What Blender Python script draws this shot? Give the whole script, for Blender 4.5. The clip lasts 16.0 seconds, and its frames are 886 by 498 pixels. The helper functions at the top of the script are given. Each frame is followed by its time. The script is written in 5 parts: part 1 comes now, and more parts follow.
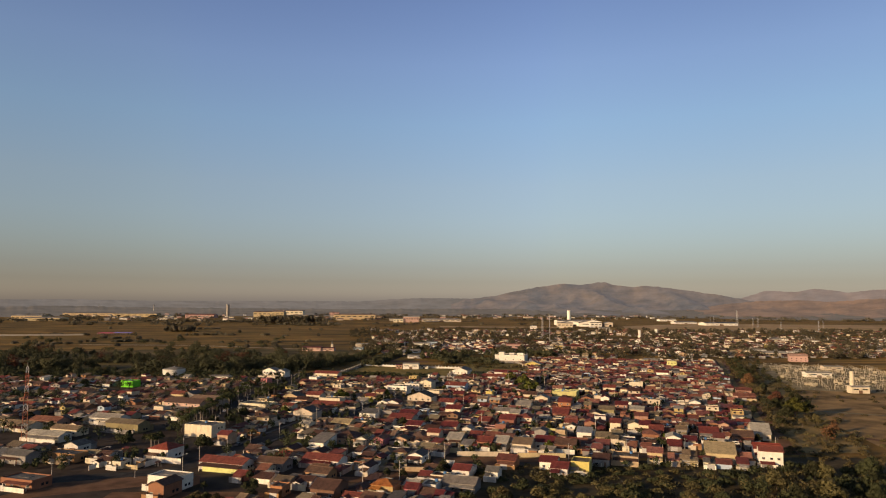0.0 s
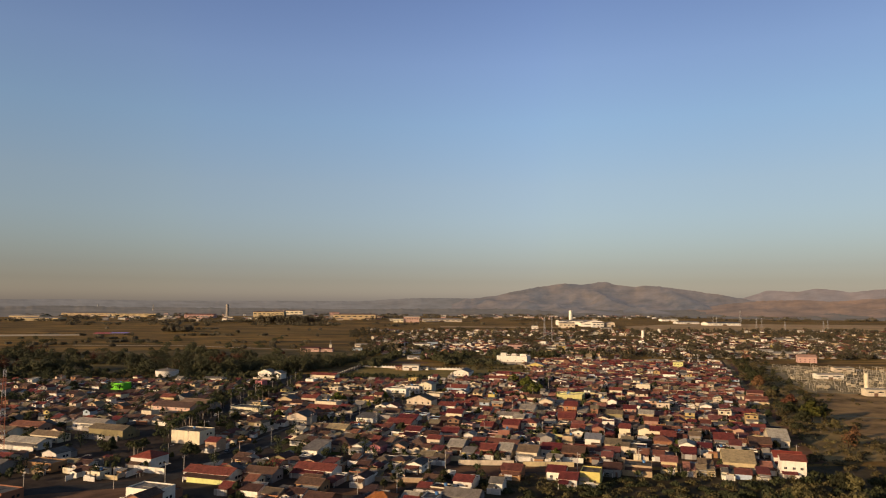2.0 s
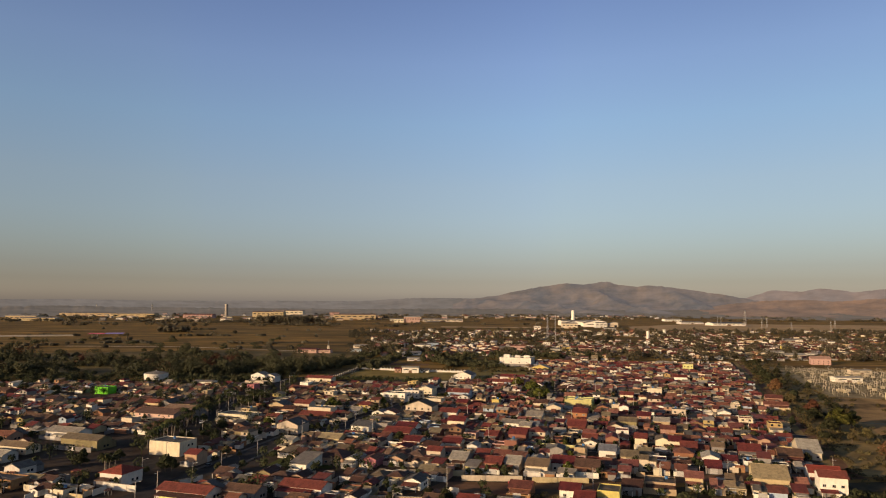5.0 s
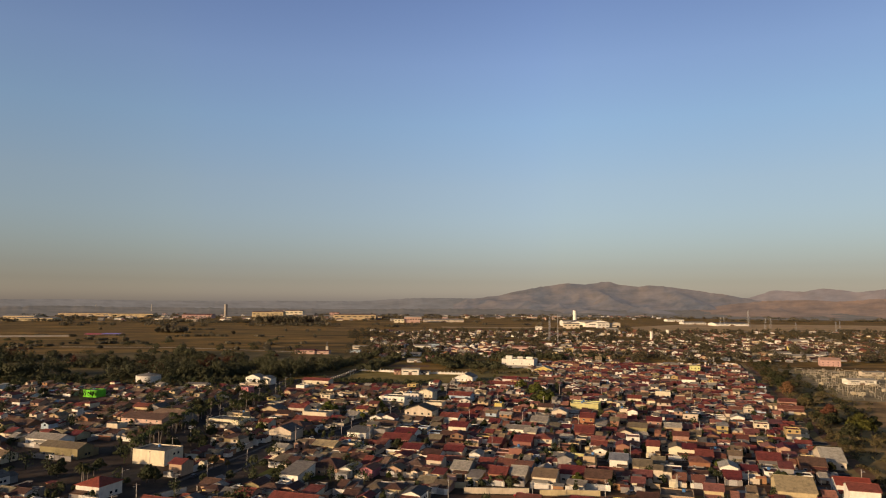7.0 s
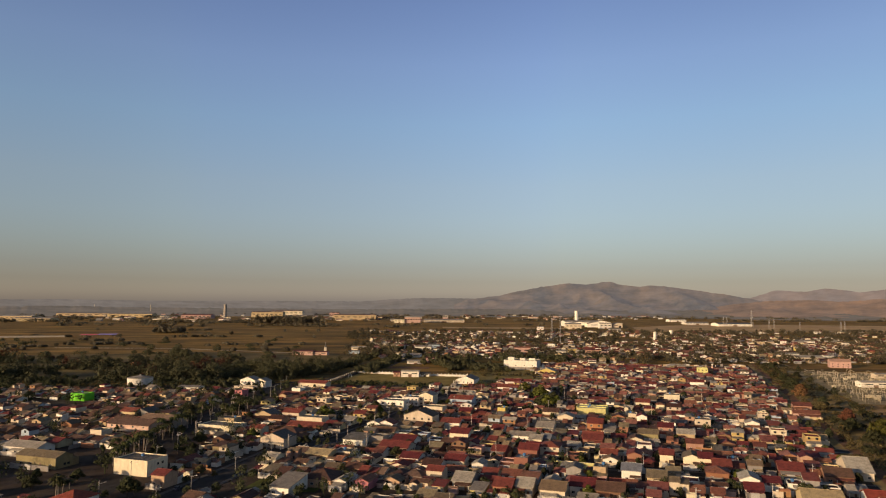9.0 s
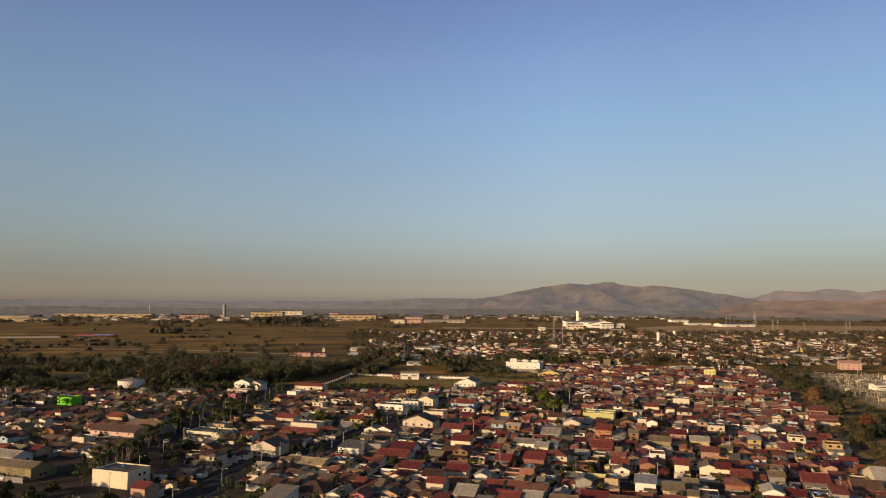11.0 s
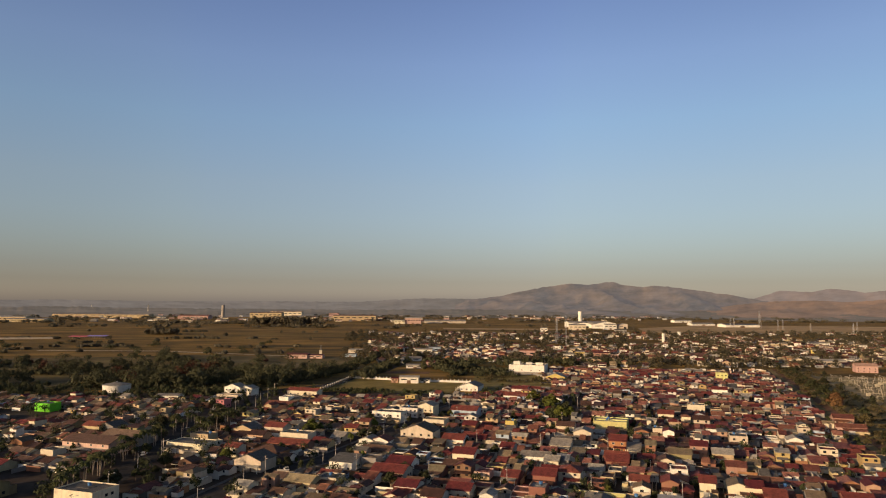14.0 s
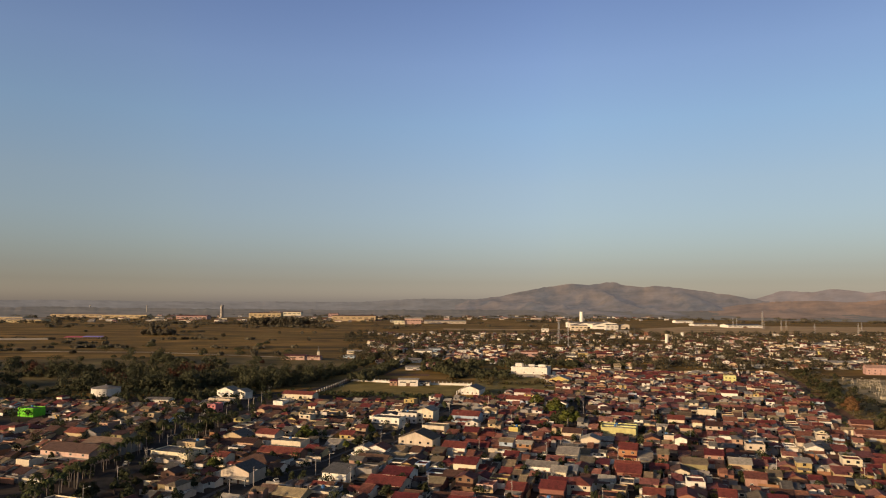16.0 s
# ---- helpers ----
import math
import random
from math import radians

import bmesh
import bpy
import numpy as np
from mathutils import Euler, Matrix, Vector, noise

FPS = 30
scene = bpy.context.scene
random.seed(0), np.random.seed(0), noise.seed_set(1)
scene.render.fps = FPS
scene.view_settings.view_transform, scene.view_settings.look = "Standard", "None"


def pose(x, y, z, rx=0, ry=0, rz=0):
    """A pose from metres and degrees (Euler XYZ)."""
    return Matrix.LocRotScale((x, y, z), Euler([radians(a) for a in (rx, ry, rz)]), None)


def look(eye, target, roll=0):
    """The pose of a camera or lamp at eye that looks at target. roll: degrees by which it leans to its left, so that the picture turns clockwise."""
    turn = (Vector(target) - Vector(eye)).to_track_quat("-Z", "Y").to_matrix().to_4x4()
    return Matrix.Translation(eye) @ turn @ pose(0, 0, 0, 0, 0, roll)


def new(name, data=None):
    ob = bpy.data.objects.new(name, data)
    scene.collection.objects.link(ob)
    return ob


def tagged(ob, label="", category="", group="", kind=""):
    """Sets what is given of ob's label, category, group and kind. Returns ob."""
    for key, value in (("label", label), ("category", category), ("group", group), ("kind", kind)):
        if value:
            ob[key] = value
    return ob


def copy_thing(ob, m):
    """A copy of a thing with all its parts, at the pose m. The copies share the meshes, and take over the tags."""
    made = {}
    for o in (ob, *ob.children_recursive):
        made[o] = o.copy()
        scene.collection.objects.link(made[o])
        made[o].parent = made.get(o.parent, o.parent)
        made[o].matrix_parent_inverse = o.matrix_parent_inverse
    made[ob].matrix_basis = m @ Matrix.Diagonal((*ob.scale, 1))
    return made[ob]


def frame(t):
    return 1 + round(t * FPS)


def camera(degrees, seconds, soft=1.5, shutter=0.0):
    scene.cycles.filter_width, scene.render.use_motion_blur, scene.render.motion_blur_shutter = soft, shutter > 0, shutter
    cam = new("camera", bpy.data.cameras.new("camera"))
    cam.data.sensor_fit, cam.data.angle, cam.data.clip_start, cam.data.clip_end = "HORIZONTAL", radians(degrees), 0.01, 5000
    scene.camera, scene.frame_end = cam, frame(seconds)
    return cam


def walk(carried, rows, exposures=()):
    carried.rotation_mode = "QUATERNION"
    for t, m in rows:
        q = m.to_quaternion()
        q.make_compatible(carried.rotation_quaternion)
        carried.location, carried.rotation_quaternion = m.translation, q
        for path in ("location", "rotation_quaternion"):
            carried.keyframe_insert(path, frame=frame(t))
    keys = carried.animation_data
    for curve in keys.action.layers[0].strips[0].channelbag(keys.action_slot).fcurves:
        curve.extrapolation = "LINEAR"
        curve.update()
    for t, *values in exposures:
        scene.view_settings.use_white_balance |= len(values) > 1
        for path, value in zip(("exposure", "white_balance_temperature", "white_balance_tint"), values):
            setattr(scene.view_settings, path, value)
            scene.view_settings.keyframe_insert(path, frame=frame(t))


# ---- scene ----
cam = camera(66, 16.0, soft=1.12)
ROLL = pose(0, 0, 0, 0, 0, 0.276)
PATH = [
    (0, pose(0.00, 0.00, 71.50, 94.514, 0, -1.896) @ ROLL),
    (2, pose(0.60, 18.59, 71.31, 94.505, 0, -1.848) @ ROLL),
    (4, pose(1.10, 37.02, 71.18, 94.502, 0, -1.799) @ ROLL),
    (6, pose(1.54, 55.32, 71.11, 94.505, 0, -1.751) @ ROLL),
    (8, pose(1.93, 73.52, 71.10, 94.512, 0, -1.707) @ ROLL),
    (10, pose(2.30, 91.62, 71.15, 94.523, 0, -1.667) @ ROLL),
    (12, pose(2.66, 109.66, 71.25, 94.536, 0, -1.635) @ ROLL),
    (14, pose(3.06, 127.64, 71.42, 94.551, 0, -1.613) @ ROLL),
    (16, pose(3.49, 145.60, 71.64, 94.567, 0, -1.603) @ ROLL),
]
walk(cam, PATH, exposures=[(0, 0.2), (16, 0.2)])

# ---- world, sun ----
SUN_AZ = math.atan2(-0.84, -0.54)          # the sun stands behind and to the left
SUN_EL = radians(10)
world = bpy.data.worlds.new("sky")
scene.world = world
world.use_nodes = True
wn, wl = world.node_tree.nodes, world.node_tree.links
wn.clear()
sky = wn.new("ShaderNodeTexSky")
sky.sky_type = "NISHITA"
sky.sun_disc = False
sky.sun_elevation = SUN_EL
sky.sun_rotation = SUN_AZ
sky.altitude = 500
sky.air_density, sky.dust_density, sky.ozone_density = 1.0, 1.5, 1.5
coord = wn.new("ShaderNodeTexCoord")
split = wn.new("ShaderNodeSeparateXYZ")
wl.new(coord.outputs["Generated"], split.inputs[0])
smog = wn.new("ShaderNodeValToRGB")          # smog layer, thick near the horizon
cr = smog.color_ramp
SMOG = ((0, (1.37, 1.29, 1.84)), (0.013, (1.31, 1.23, 1.67)), (0.03, (1.07, 0.98, 1.27)), (0.05, (1.06, 0.96, 1.18)), (0.07, (1.16, 1.05, 1.21)), (0.09, (1.27, 1.15, 1.28)), (0.12, (1.42, 1.28, 1.38)),
        (0.168, (1.61, 1.43, 1.49)), (0.256, (1.73, 1.67, 1.81)), (0.335, (1.83, 1.68, 1.95)), (0.41, (1.67, 1.53, 1.89)), (0.55, (1.05, 1.01, 1.13)), (0.75, (0.50, 0.42, 0.41)), (1, (0.34, 0.28, 0.25)))
while len(cr.elements) < len(SMOG):
    cr.elements.new(0.5)
for el, (at, c) in zip(cr.elements, SMOG):
    el.position, el.color = at, (*c, 1)
wl.new(split.outputs["Z"], smog.inputs[0])
tint = wn.new("ShaderNodeMix")
tint.data_type, tint.blend_type = "RGBA", "MULTIPLY"
tint.inputs["Factor"].default_value = 1.0
wl.new(sky.outputs[0], tint.inputs["A"])
wl.new(smog.outputs[0], tint.inputs["B"])
side = wn.new("ShaderNodeMath")                # sky painted darker to either side of the view's middle, like a vignette
side.operation = "MULTIPLY_ADD"
side.inputs[1].default_value, side.inputs[2].default_value = 0.5, 0.5
wl.new(split.outputs["X"], side.inputs[0])
vignette = wn.new("ShaderNodeValToRGB")
cr = vignette.color_ramp
cr.interpolation = "B_SPLINE"
VIGNETTE = ((0.0, 0.88), (0.26, 0.88), (0.49, 1.22), (0.72, 0.78), (1.0, 0.80))
while len(cr.elements) < len(VIGNETTE):
    cr.elements.new(0.5)
for el, (at, c) in zip(cr.elements, VIGNETTE):
    el.position, el.color = at, (c, c, c * 0.98, 1)
wl.new(side.outputs[0], vignette.inputs[0])
wide = wn.new("ShaderNodeMix")
wide.data_type, wide.blend_type = "RGBA", "MULTIPLY"
wide.inputs["Factor"].default_value = 1.0
wl.new(tint.outputs["Result"], wide.inputs["A"])
wl.new(vignette.outputs[0], wide.inputs["B"])
back = wn.new("ShaderNodeBackground")
back.inputs["Strength"].default_value = 0.089
wl.new(wide.outputs["Result"], back.inputs[0])
wl.new(back.outputs[0], wn.new("ShaderNodeOutputWorld").inputs[0])

sun_data = bpy.data.lights.new("sun", "SUN")
sun_data.energy, sun_data.angle, sun_data.color = 5.0, radians(0.6), (1.0, 0.71, 0.42)
sun = new("sun", sun_data)
sun_dir = Vector((math.sin(SUN_AZ) * math.cos(SUN_EL), math.cos(SUN_AZ) * math.cos(SUN_EL), math.sin(SUN_EL)))
sun.matrix_world = look(sun_dir * 300, (0, 0, 0))


# ---- materials ----
def tree_of(name):
    m = bpy.data.materials.new(name)
    m.use_nodes = True
    n, l = m.node_tree.nodes, m.node_tree.links
    return m, n, l, n["Principled BSDF"]


def noise_node(n, l, scale, detail=4.0, rough=0.55, vector=None, stretch=None):
    tex = n.new("ShaderNodeTexNoise")
    tex.inputs["Scale"].default_value, tex.inputs["Detail"].default_value = scale, detail
    tex.inputs["Roughness"].default_value = rough
    if vector is not None:
        if stretch:
            mp = n.new("ShaderNodeMapping")
            mp.inputs["Scale"].default_value = stretch
            l.new(vector, mp.inputs[0])
            vector = mp.outputs[0]
        l.new(vector, tex.inputs["Vector"])
    return tex.outputs["Fac"]


def ramp(n, l, fac, stops):
    r = n.new("ShaderNodeValToRGB")
    e = r.color_ramp.elements
    while len(e) < len(stops):
        e.new(0.5)
    for el, (p, c) in zip(e, stops):
        el.position, el.color = p, (*c, 1)
    l.new(fac, r.inputs[0])
    return r.outputs[0]


def mixed(n, l, fac, a, b, blend="MIX"):
    m = n.new("ShaderNodeMix")
    m.data_type, m.blend_type = "RGBA", blend
    for key, v in (("Factor", fac), ("A", a), ("B", b)):
        if isinstance(v, (int, float)):
            m.inputs[key].default_value = v
        elif isinstance(v, tuple):
            m.inputs[key].default_value = (*v, 1)
        else:
            l.new(v, m.inputs[key])
    return m.outputs["Result"]


def bump(n, l, bsdf, height, strength, distance):
    b = n.new("ShaderNodeBump")
    b.inputs["Strength"].default_value, b.inputs["Distance"].default_value = strength, distance
    l.new(height, b.inputs["Height"])
    l.new(b.outputs[0], bsdf.inputs["Normal"])


def spread(n, l, value, low, high):
    m = n.new("ShaderNodeMapRange")
    m.inputs["To Min"].default_value, m.inputs["To Max"].default_value = low, high
    l.new(value, m.inputs["Value"])
    return m.outputs[0]


def scaled(c, f):
    return tuple(min(1.0, v * f) for v in c)


def painted(name, c, rough=0.85, wear=0.22, island=False):
    """Painted plaster: patchy, streaked by rain, each object a little lighter or darker."""
    m, n, l, b = tree_of(name)
    pos = n.new("ShaderNodeTexCoord").outputs["Object"]
    big = noise_node(n, l, 0.35, 3, 0.6, pos)
    streak = noise_node(n, l, 0.7, 4, 0.7, pos, (1.0, 1.0, 0.35))
    col = ramp(n, l, big, [(0.3, scaled(c, 0.85)), (0.7, scaled(c, 1.06))])
    dirt = ramp(n, l, streak, [(0.45, (1, 1, 1)), (0.75, (1 - wear, 1 - wear * 1.05, 1 - wear * 1.15))])
    col = mixed(n, l, 1.0, col, dirt, "MULTIPLY")
    hue = n.new("ShaderNodeHueSaturation")
    info = n.new("ShaderNodeNewGeometry").outputs["Random Per Island"] if island else n.new("ShaderNodeObjectInfo").outputs["Random"]
    l.new(spread(n, l, info, 0.8, 1.08), hue.inputs["Value"])
    l.new(spread(n, l, info, 0.485, 0.515), hue.inputs["Hue"])
    l.new(col, hue.inputs["Color"])
    l.new(hue.outputs[0], b.inputs["Base Color"])
    b.inputs["Roughness"].default_value = rough
    b.inputs["Specular IOR Level"].default_value = 0.2
    bump(n, l, b, noise_node(n, l, 9.0, 3, 0.6, pos), 0.25, 0.02)
    return m


def tiled(name, c, dark, rough=0.8, island=False):
    """Clay tiles: rows, lichen and soot patches, each roof its own shade."""
    m, n, l, b = tree_of(name)
    pos = n.new("ShaderNodeTexCoord").outputs["Object"]
    info = n.new("ShaderNodeNewGeometry").outputs["Random Per Island"] if island else n.new("ShaderNodeObjectInfo").outputs["Random"]
    patch = noise_node(n, l, 0.6, 6, 0.72, pos)
    fine = noise_node(n, l, 3.2, 3, 0.7, pos)
    col = ramp(n, l, patch, [(0.34, scaled(dark, 0.8)), (0.5, c), (0.72, scaled(c, 1.5))])
    col = mixed(n, l, 0.4, col, ramp(n, l, fine, [(0.3, scaled(dark, 0.7)), (0.7, scaled(c, 1.3))]))
    hue = n.new("ShaderNodeHueSaturation")
    l.new(spread(n, l, info, 0.6, 1.25), hue.inputs["Value"])
    l.new(spread(n, l, info, 0.488, 0.516), hue.inputs["Hue"])
    l.new(col, hue.inputs["Color"])
    l.new(hue.outputs[0], b.inputs["Base Color"])
    b.inputs["Roughness"].default_value = rough
    b.inputs["Specular IOR Level"].default_value = 0.2
    rows = n.new("ShaderNodeTexWave")
    rows.wave_type, rows.bands_direction = "BANDS", "X"
    rows.inputs["Scale"].default_value = 1.4
    rows.inputs["Distortion"].default_value = 0.6
    l.new(pos, rows.inputs["Vector"])
    bump(n, l, b, rows.outputs["Fac"], 0.5, 0.06)
    return m


def plain(name, c, rough=0.6, metal=0.0, vary=0.25, scale=2.0):
    m, n, l, b = tree_of(name)
    pos = n.new("ShaderNodeTexCoord").outputs["Object"]
    fac = noise_node(n, l, scale, 4, 0.6, pos)
    l.new(ramp(n, l, fac, [(0.3, scaled(c, 1 - vary)), (0.7, scaled(c, 1 + vary))]), b.inputs["Base Color"])
    b.inputs["Roughness"].default_value, b.inputs["Metallic"].default_value = rough, metal
    if rough >= 0.9:
        b.inputs["Specular IOR Level"].default_value = 0.1
    return m


def leafy(name, c, tip):
    """Leaves: shades by clump and by tree."""
    m, n, l, b = tree_of(name)
    geo = n.new("ShaderNodeNewGeometry").outputs["Random Per Island"]
    info = n.new("ShaderNodeObjectInfo").outputs["Random"]
    col = ramp(n, l, geo, [(0.0, scaled(c, 0.88)), (0.6, c), (1.0, tip)])
    hue = n.new("ShaderNodeHueSaturation")
    l.new(spread(n, l, info, 0.6, 1.2), hue.inputs["Value"])
    l.new(spread(n, l, info, 0.475, 0.515), hue.inputs["Hue"])
    l.new(col, hue.inputs["Color"])
    l.new(hue.outputs[0], b.inputs["Base Color"])
    b.inputs["Roughness"].default_value = 0.8
    b.inputs["Specular IOR Level"].default_value = 0.15
    return m


WALL_COLOUR = {
    "white": (0.75, 0.70, 0.60),
    "ivory": (0.76, 0.66, 0.46),
    "cream": (0.64, 0.55, 0.40),
    "sand": (0.50, 0.385, 0.225),
    "grey": (0.272, 0.248, 0.224),
    "salmon": (0.42, 0.26, 0.18),
    "brick": (0.31, 0.155, 0.08),
    "brown": (0.208, 0.12, 0.072),
    "pink": (0.496, 0.192, 0.192),
    "rose": (0.52, 0.34, 0.28),
    "yellow": (0.48, 0.36, 0.15),
    "sunny": (0.55, 0.43, 0.14),
    "orange": (0.40, 0.19, 0.085),
    "green": (0.192, 0.544, 0.032),
    "lime": (0.62, 0.60, 0.24),
    "skyblue": (0.416, 0.496, 0.576),
    "olive": (0.272, 0.224, 0.112),
    "clay": (0.28, 0.135, 0.09),
    "red": (0.32, 0.064, 0.048),
}
ROOF_COLOUR = {
    "red": ((0.178, 0.040, 0.036), (0.075, 0.024, 0.023)),
    "clay": ((0.200, 0.076, 0.054), (0.090, 0.038, 0.030)),
    "orange": ((0.361, 0.112, 0.034), (0.206, 0.069, 0.026)),
    "brown": ((0.112, 0.059, 0.043), (0.050, 0.030, 0.024)),
    "rust": ((0.189, 0.12, 0.086), (0.103, 0.069, 0.052)),
    "olive": ((0.189, 0.146, 0.095), (0.103, 0.082, 0.056)),
    "sand": ((0.292, 0.215, 0.129), (0.172, 0.129, 0.086)),
    "pale": ((0.32, 0.285, 0.24), (0.19, 0.168, 0.142)),
    "grey": ((0.135, 0.124, 0.112), (0.070, 0.064, 0.058)),
    "slate": ((0.146, 0.155, 0.172), (0.086, 0.09, 0.103)),
    "scarlet": ((0.215, 0.034, 0.030), (0.13, 0.024, 0.022)),
    "faded": ((0.265, 0.105, 0.085), (0.125, 0.050, 0.042)),
    "rose": ((0.447, 0.284, 0.215), (0.344, 0.215, 0.163)),
}
WALL = {k: painted(k + "_paint", c) for k, c in WALL_COLOUR.items()}
FAR_WALL = {k: painted(k + "_paint_far", c, island=True) for k, c in WALL_COLOUR.items()}
ROOF = {k: tiled(k + "_roofing", c, dark) for k, (c, dark) in ROOF_COLOUR.items()}
FAR_ROOF = {k: tiled(k + "_roofing_far", c, dark, island=True) for k, (c, dark) in ROOF_COLOUR.items()}
ROOF_WORD = {"red": "red clay tile", "faded": "faded red tile", "scarlet": "bright red", "clay": "terracotta tile", "orange": "orange tile", "brown": "dark brown tile", "rust": "rusty sheet metal",
             "olive": "weathered brown tile", "sand": "sandy tile", "pale": "pale fibre-cement", "grey": "grey cement", "slate": "blue-grey sheet", "rose": "pink sheet"}
WALL_WORD = {"white": "white painted", "cream": "cream painted", "ivory": "ivory painted", "sand": "sand-coloured", "grey": "bare cement", "salmon": "salmon pink", "brick": "bare hollow-brick",
             "brown": "brown painted", "pink": "pink painted", "rose": "pale rose", "yellow": "warm yellow", "sunny": "bright yellow", "orange": "orange painted",
             "green": "lime green", "lime": "pale lime", "skyblue": "pale blue", "olive": "olive painted", "clay": "terracotta painted", "red": "red painted"}

GLASS = plain("dark_glass", (0.018, 0.02, 0.024), 0.12, 0, 0.3)
FRAME = plain("window_frame_white", (0.5, 0.47, 0.42), 0.5)
DOORM = plain("door_wood", (0.13, 0.07, 0.04), 0.6)
STEEL = plain("galvanised_steel", (0.42, 0.40, 0.37), 0.5, 0.3)
CONCRETE = painted("weathered_concrete", (0.36, 0.32, 0.27))
POLE = plain("pole_concrete", (0.40, 0.36, 0.31), 0.85)
ASPHALT = plain("worn_asphalt", (0.045, 0.041, 0.038), 1.0, 0, 0.35, 0.25)
ASPHALT.node_tree.nodes["Principled BSDF"].inputs["Specular IOR Level"].default_value = 0.1
PAVING = plain("pavement_cement", (0.13, 0.115, 0.10), 0.95, 0, 0.3, 0.4)
DIRT = plain("red_dirt", (0.165, 0.090, 0.050), 0.95, 0, 0.4, 0.12)
GRASS_FIELD = plain("pitch_grass", (0.23, 0.170, 0.048), 0.95, 0, 0.35, 0.05)
YARD_GRASS = plain("yard_grass", (0.09, 0.10, 0.025), 0.95, 0, 0.3, 0.3)
BARK = plain("bark", (0.10, 0.075, 0.055), 0.9)
PALMBARK = plain("palm_bark", (0.19, 0.16, 0.13), 0.9)
LEAF = leafy("leaves", (0.035, 0.038, 0.016), (0.050, 0.052, 0.022))
LEAF_BRIGHT = leafy("sunlit_green_leaves", (0.075, 0.085, 0.016), (0.15, 0.15, 0.03))
LEAF_WOOD = leafy("woodland_leaves", (0.048, 0.046, 0.023), (0.057, 0.054, 0.027))
LEAF_RUST = leafy("russet_leaves", (0.105, 0.050, 0.024), (0.16, 0.076, 0.036))
LEAF_DRY = leafy("dry_leaves", (0.078, 0.064, 0.026), (0.115, 0.092, 0.038))
PALMLEAF = leafy("palm_fronds", (0.042, 0.048, 0.016), (0.09, 0.09, 0.028))
TANK_BLUE = plain("blue_plastic", (0.06, 0.16, 0.34), 0.5)
RUBBER = plain("rubber", (0.02, 0.02, 0.02), 0.8)
MAST_RED = plain("mast_red", (0.52, 0.17, 0.08), 0.6)
MAST_WHITE = plain("mast_white", (0.7, 0.66, 0.6), 0.6)

# the ground: dry meadow in long bands, darker scrub, bare soil in town
GROUND, n, l, b = tree_of("dry_ground")
gpos = n.new("ShaderNodeNewGeometry").outputs["Position"]
bands = noise_node(n, l, 0.0062, 6, 0.60, gpos, (0.55, 1.2, 1.0))
mid = noise_node(n, l, 0.03, 5, 0.65, gpos)
fine = noise_node(n, l, 0.6, 4, 0.7, gpos)
green = noise_node(n, l, 0.0035, 3, 0.5, gpos, (0.5, 1.2, 1.0))
meadow = ramp(n, l, bands, [(0.34, (0.048, 0.033, 0.010)), (0.44, (0.131, 0.080, 0.023)), (0.50, (0.401, 0.241, 0.054)), (0.55, (0.248, 0.158, 0.037)), (0.64, (0.085, 0.054, 0.016))])
meadow = mixed(n, l, ramp(n, l, green, [(0.50, (0, 0, 0)), (0.60, (1, 1, 1))]), meadow, ramp(n, l, bands, [(0.35, (0.048, 0.040, 0.010)), (0.6, (0.188, 0.137, 0.032))]))
thin = noise_node(n, l, 0.02, 5, 0.6, gpos, (0.16, 1.5, 1.0))
meadow = mixed(n, l, 0.5, meadow, ramp(n, l, thin, [(0.36, (0.054, 0.043, 0.013)), (0.47, (0.200, 0.129, 0.035)), (0.56, (0.455, 0.288, 0.080)), (0.68, (0.148, 0.107, 0.030))]))
scrub = ramp(n, l, mid, [(0.35, (0.056, 0.041, 0.014)), (0.65, (0.255, 0.149, 0.050))])
base = mixed(n, l, 0.18, meadow, scrub)
base = mixed(n, l, 0.2, base, ramp(n, l, fine, [(0.3, (0.048, 0.033, 0.014)), (0.7, (0.262, 0.158, 0.056))]))
tone = noise_node(n, l, 0.011, 5, 0.62, gpos, (0.3, 1.4, 1.0))
base = mixed(n, l, 1.0, base, ramp(n, l, tone, [(0.34, (0.45, 0.47, 0.5)), (0.46, (0.85, 0.85, 0.82)), (0.52, (1.25, 1.15, 1.0)), (0.60, (0.7, 0.7, 0.66)), (0.70, (1.05, 0.98, 0.9))]), "MULTIPLY")
l.new(base, b.inputs["Base Color"])
b.inputs["Roughness"].default_value = 1.0
b.inputs["Specular IOR Level"].default_value = 0.1
bump(n, l, b, mid, 0.35, 1.0)


def hazy(name, c1, c2, haze_glow, amount):
    """Far hills: grass and scrub, with the smog's haze painted on as patchy emission."""
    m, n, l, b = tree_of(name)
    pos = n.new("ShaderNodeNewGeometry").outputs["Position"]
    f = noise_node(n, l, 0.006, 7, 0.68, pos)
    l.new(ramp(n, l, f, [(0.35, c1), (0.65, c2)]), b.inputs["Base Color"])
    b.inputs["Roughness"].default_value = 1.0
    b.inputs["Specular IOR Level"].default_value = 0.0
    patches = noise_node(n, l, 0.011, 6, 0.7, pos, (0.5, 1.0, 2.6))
    l.new(ramp(n, l, patches, [(0.36, scaled(haze_glow, 0.80)), (0.62, scaled(haze_glow, 1.10))]), b.inputs["Emission Color"])
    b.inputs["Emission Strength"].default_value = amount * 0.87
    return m


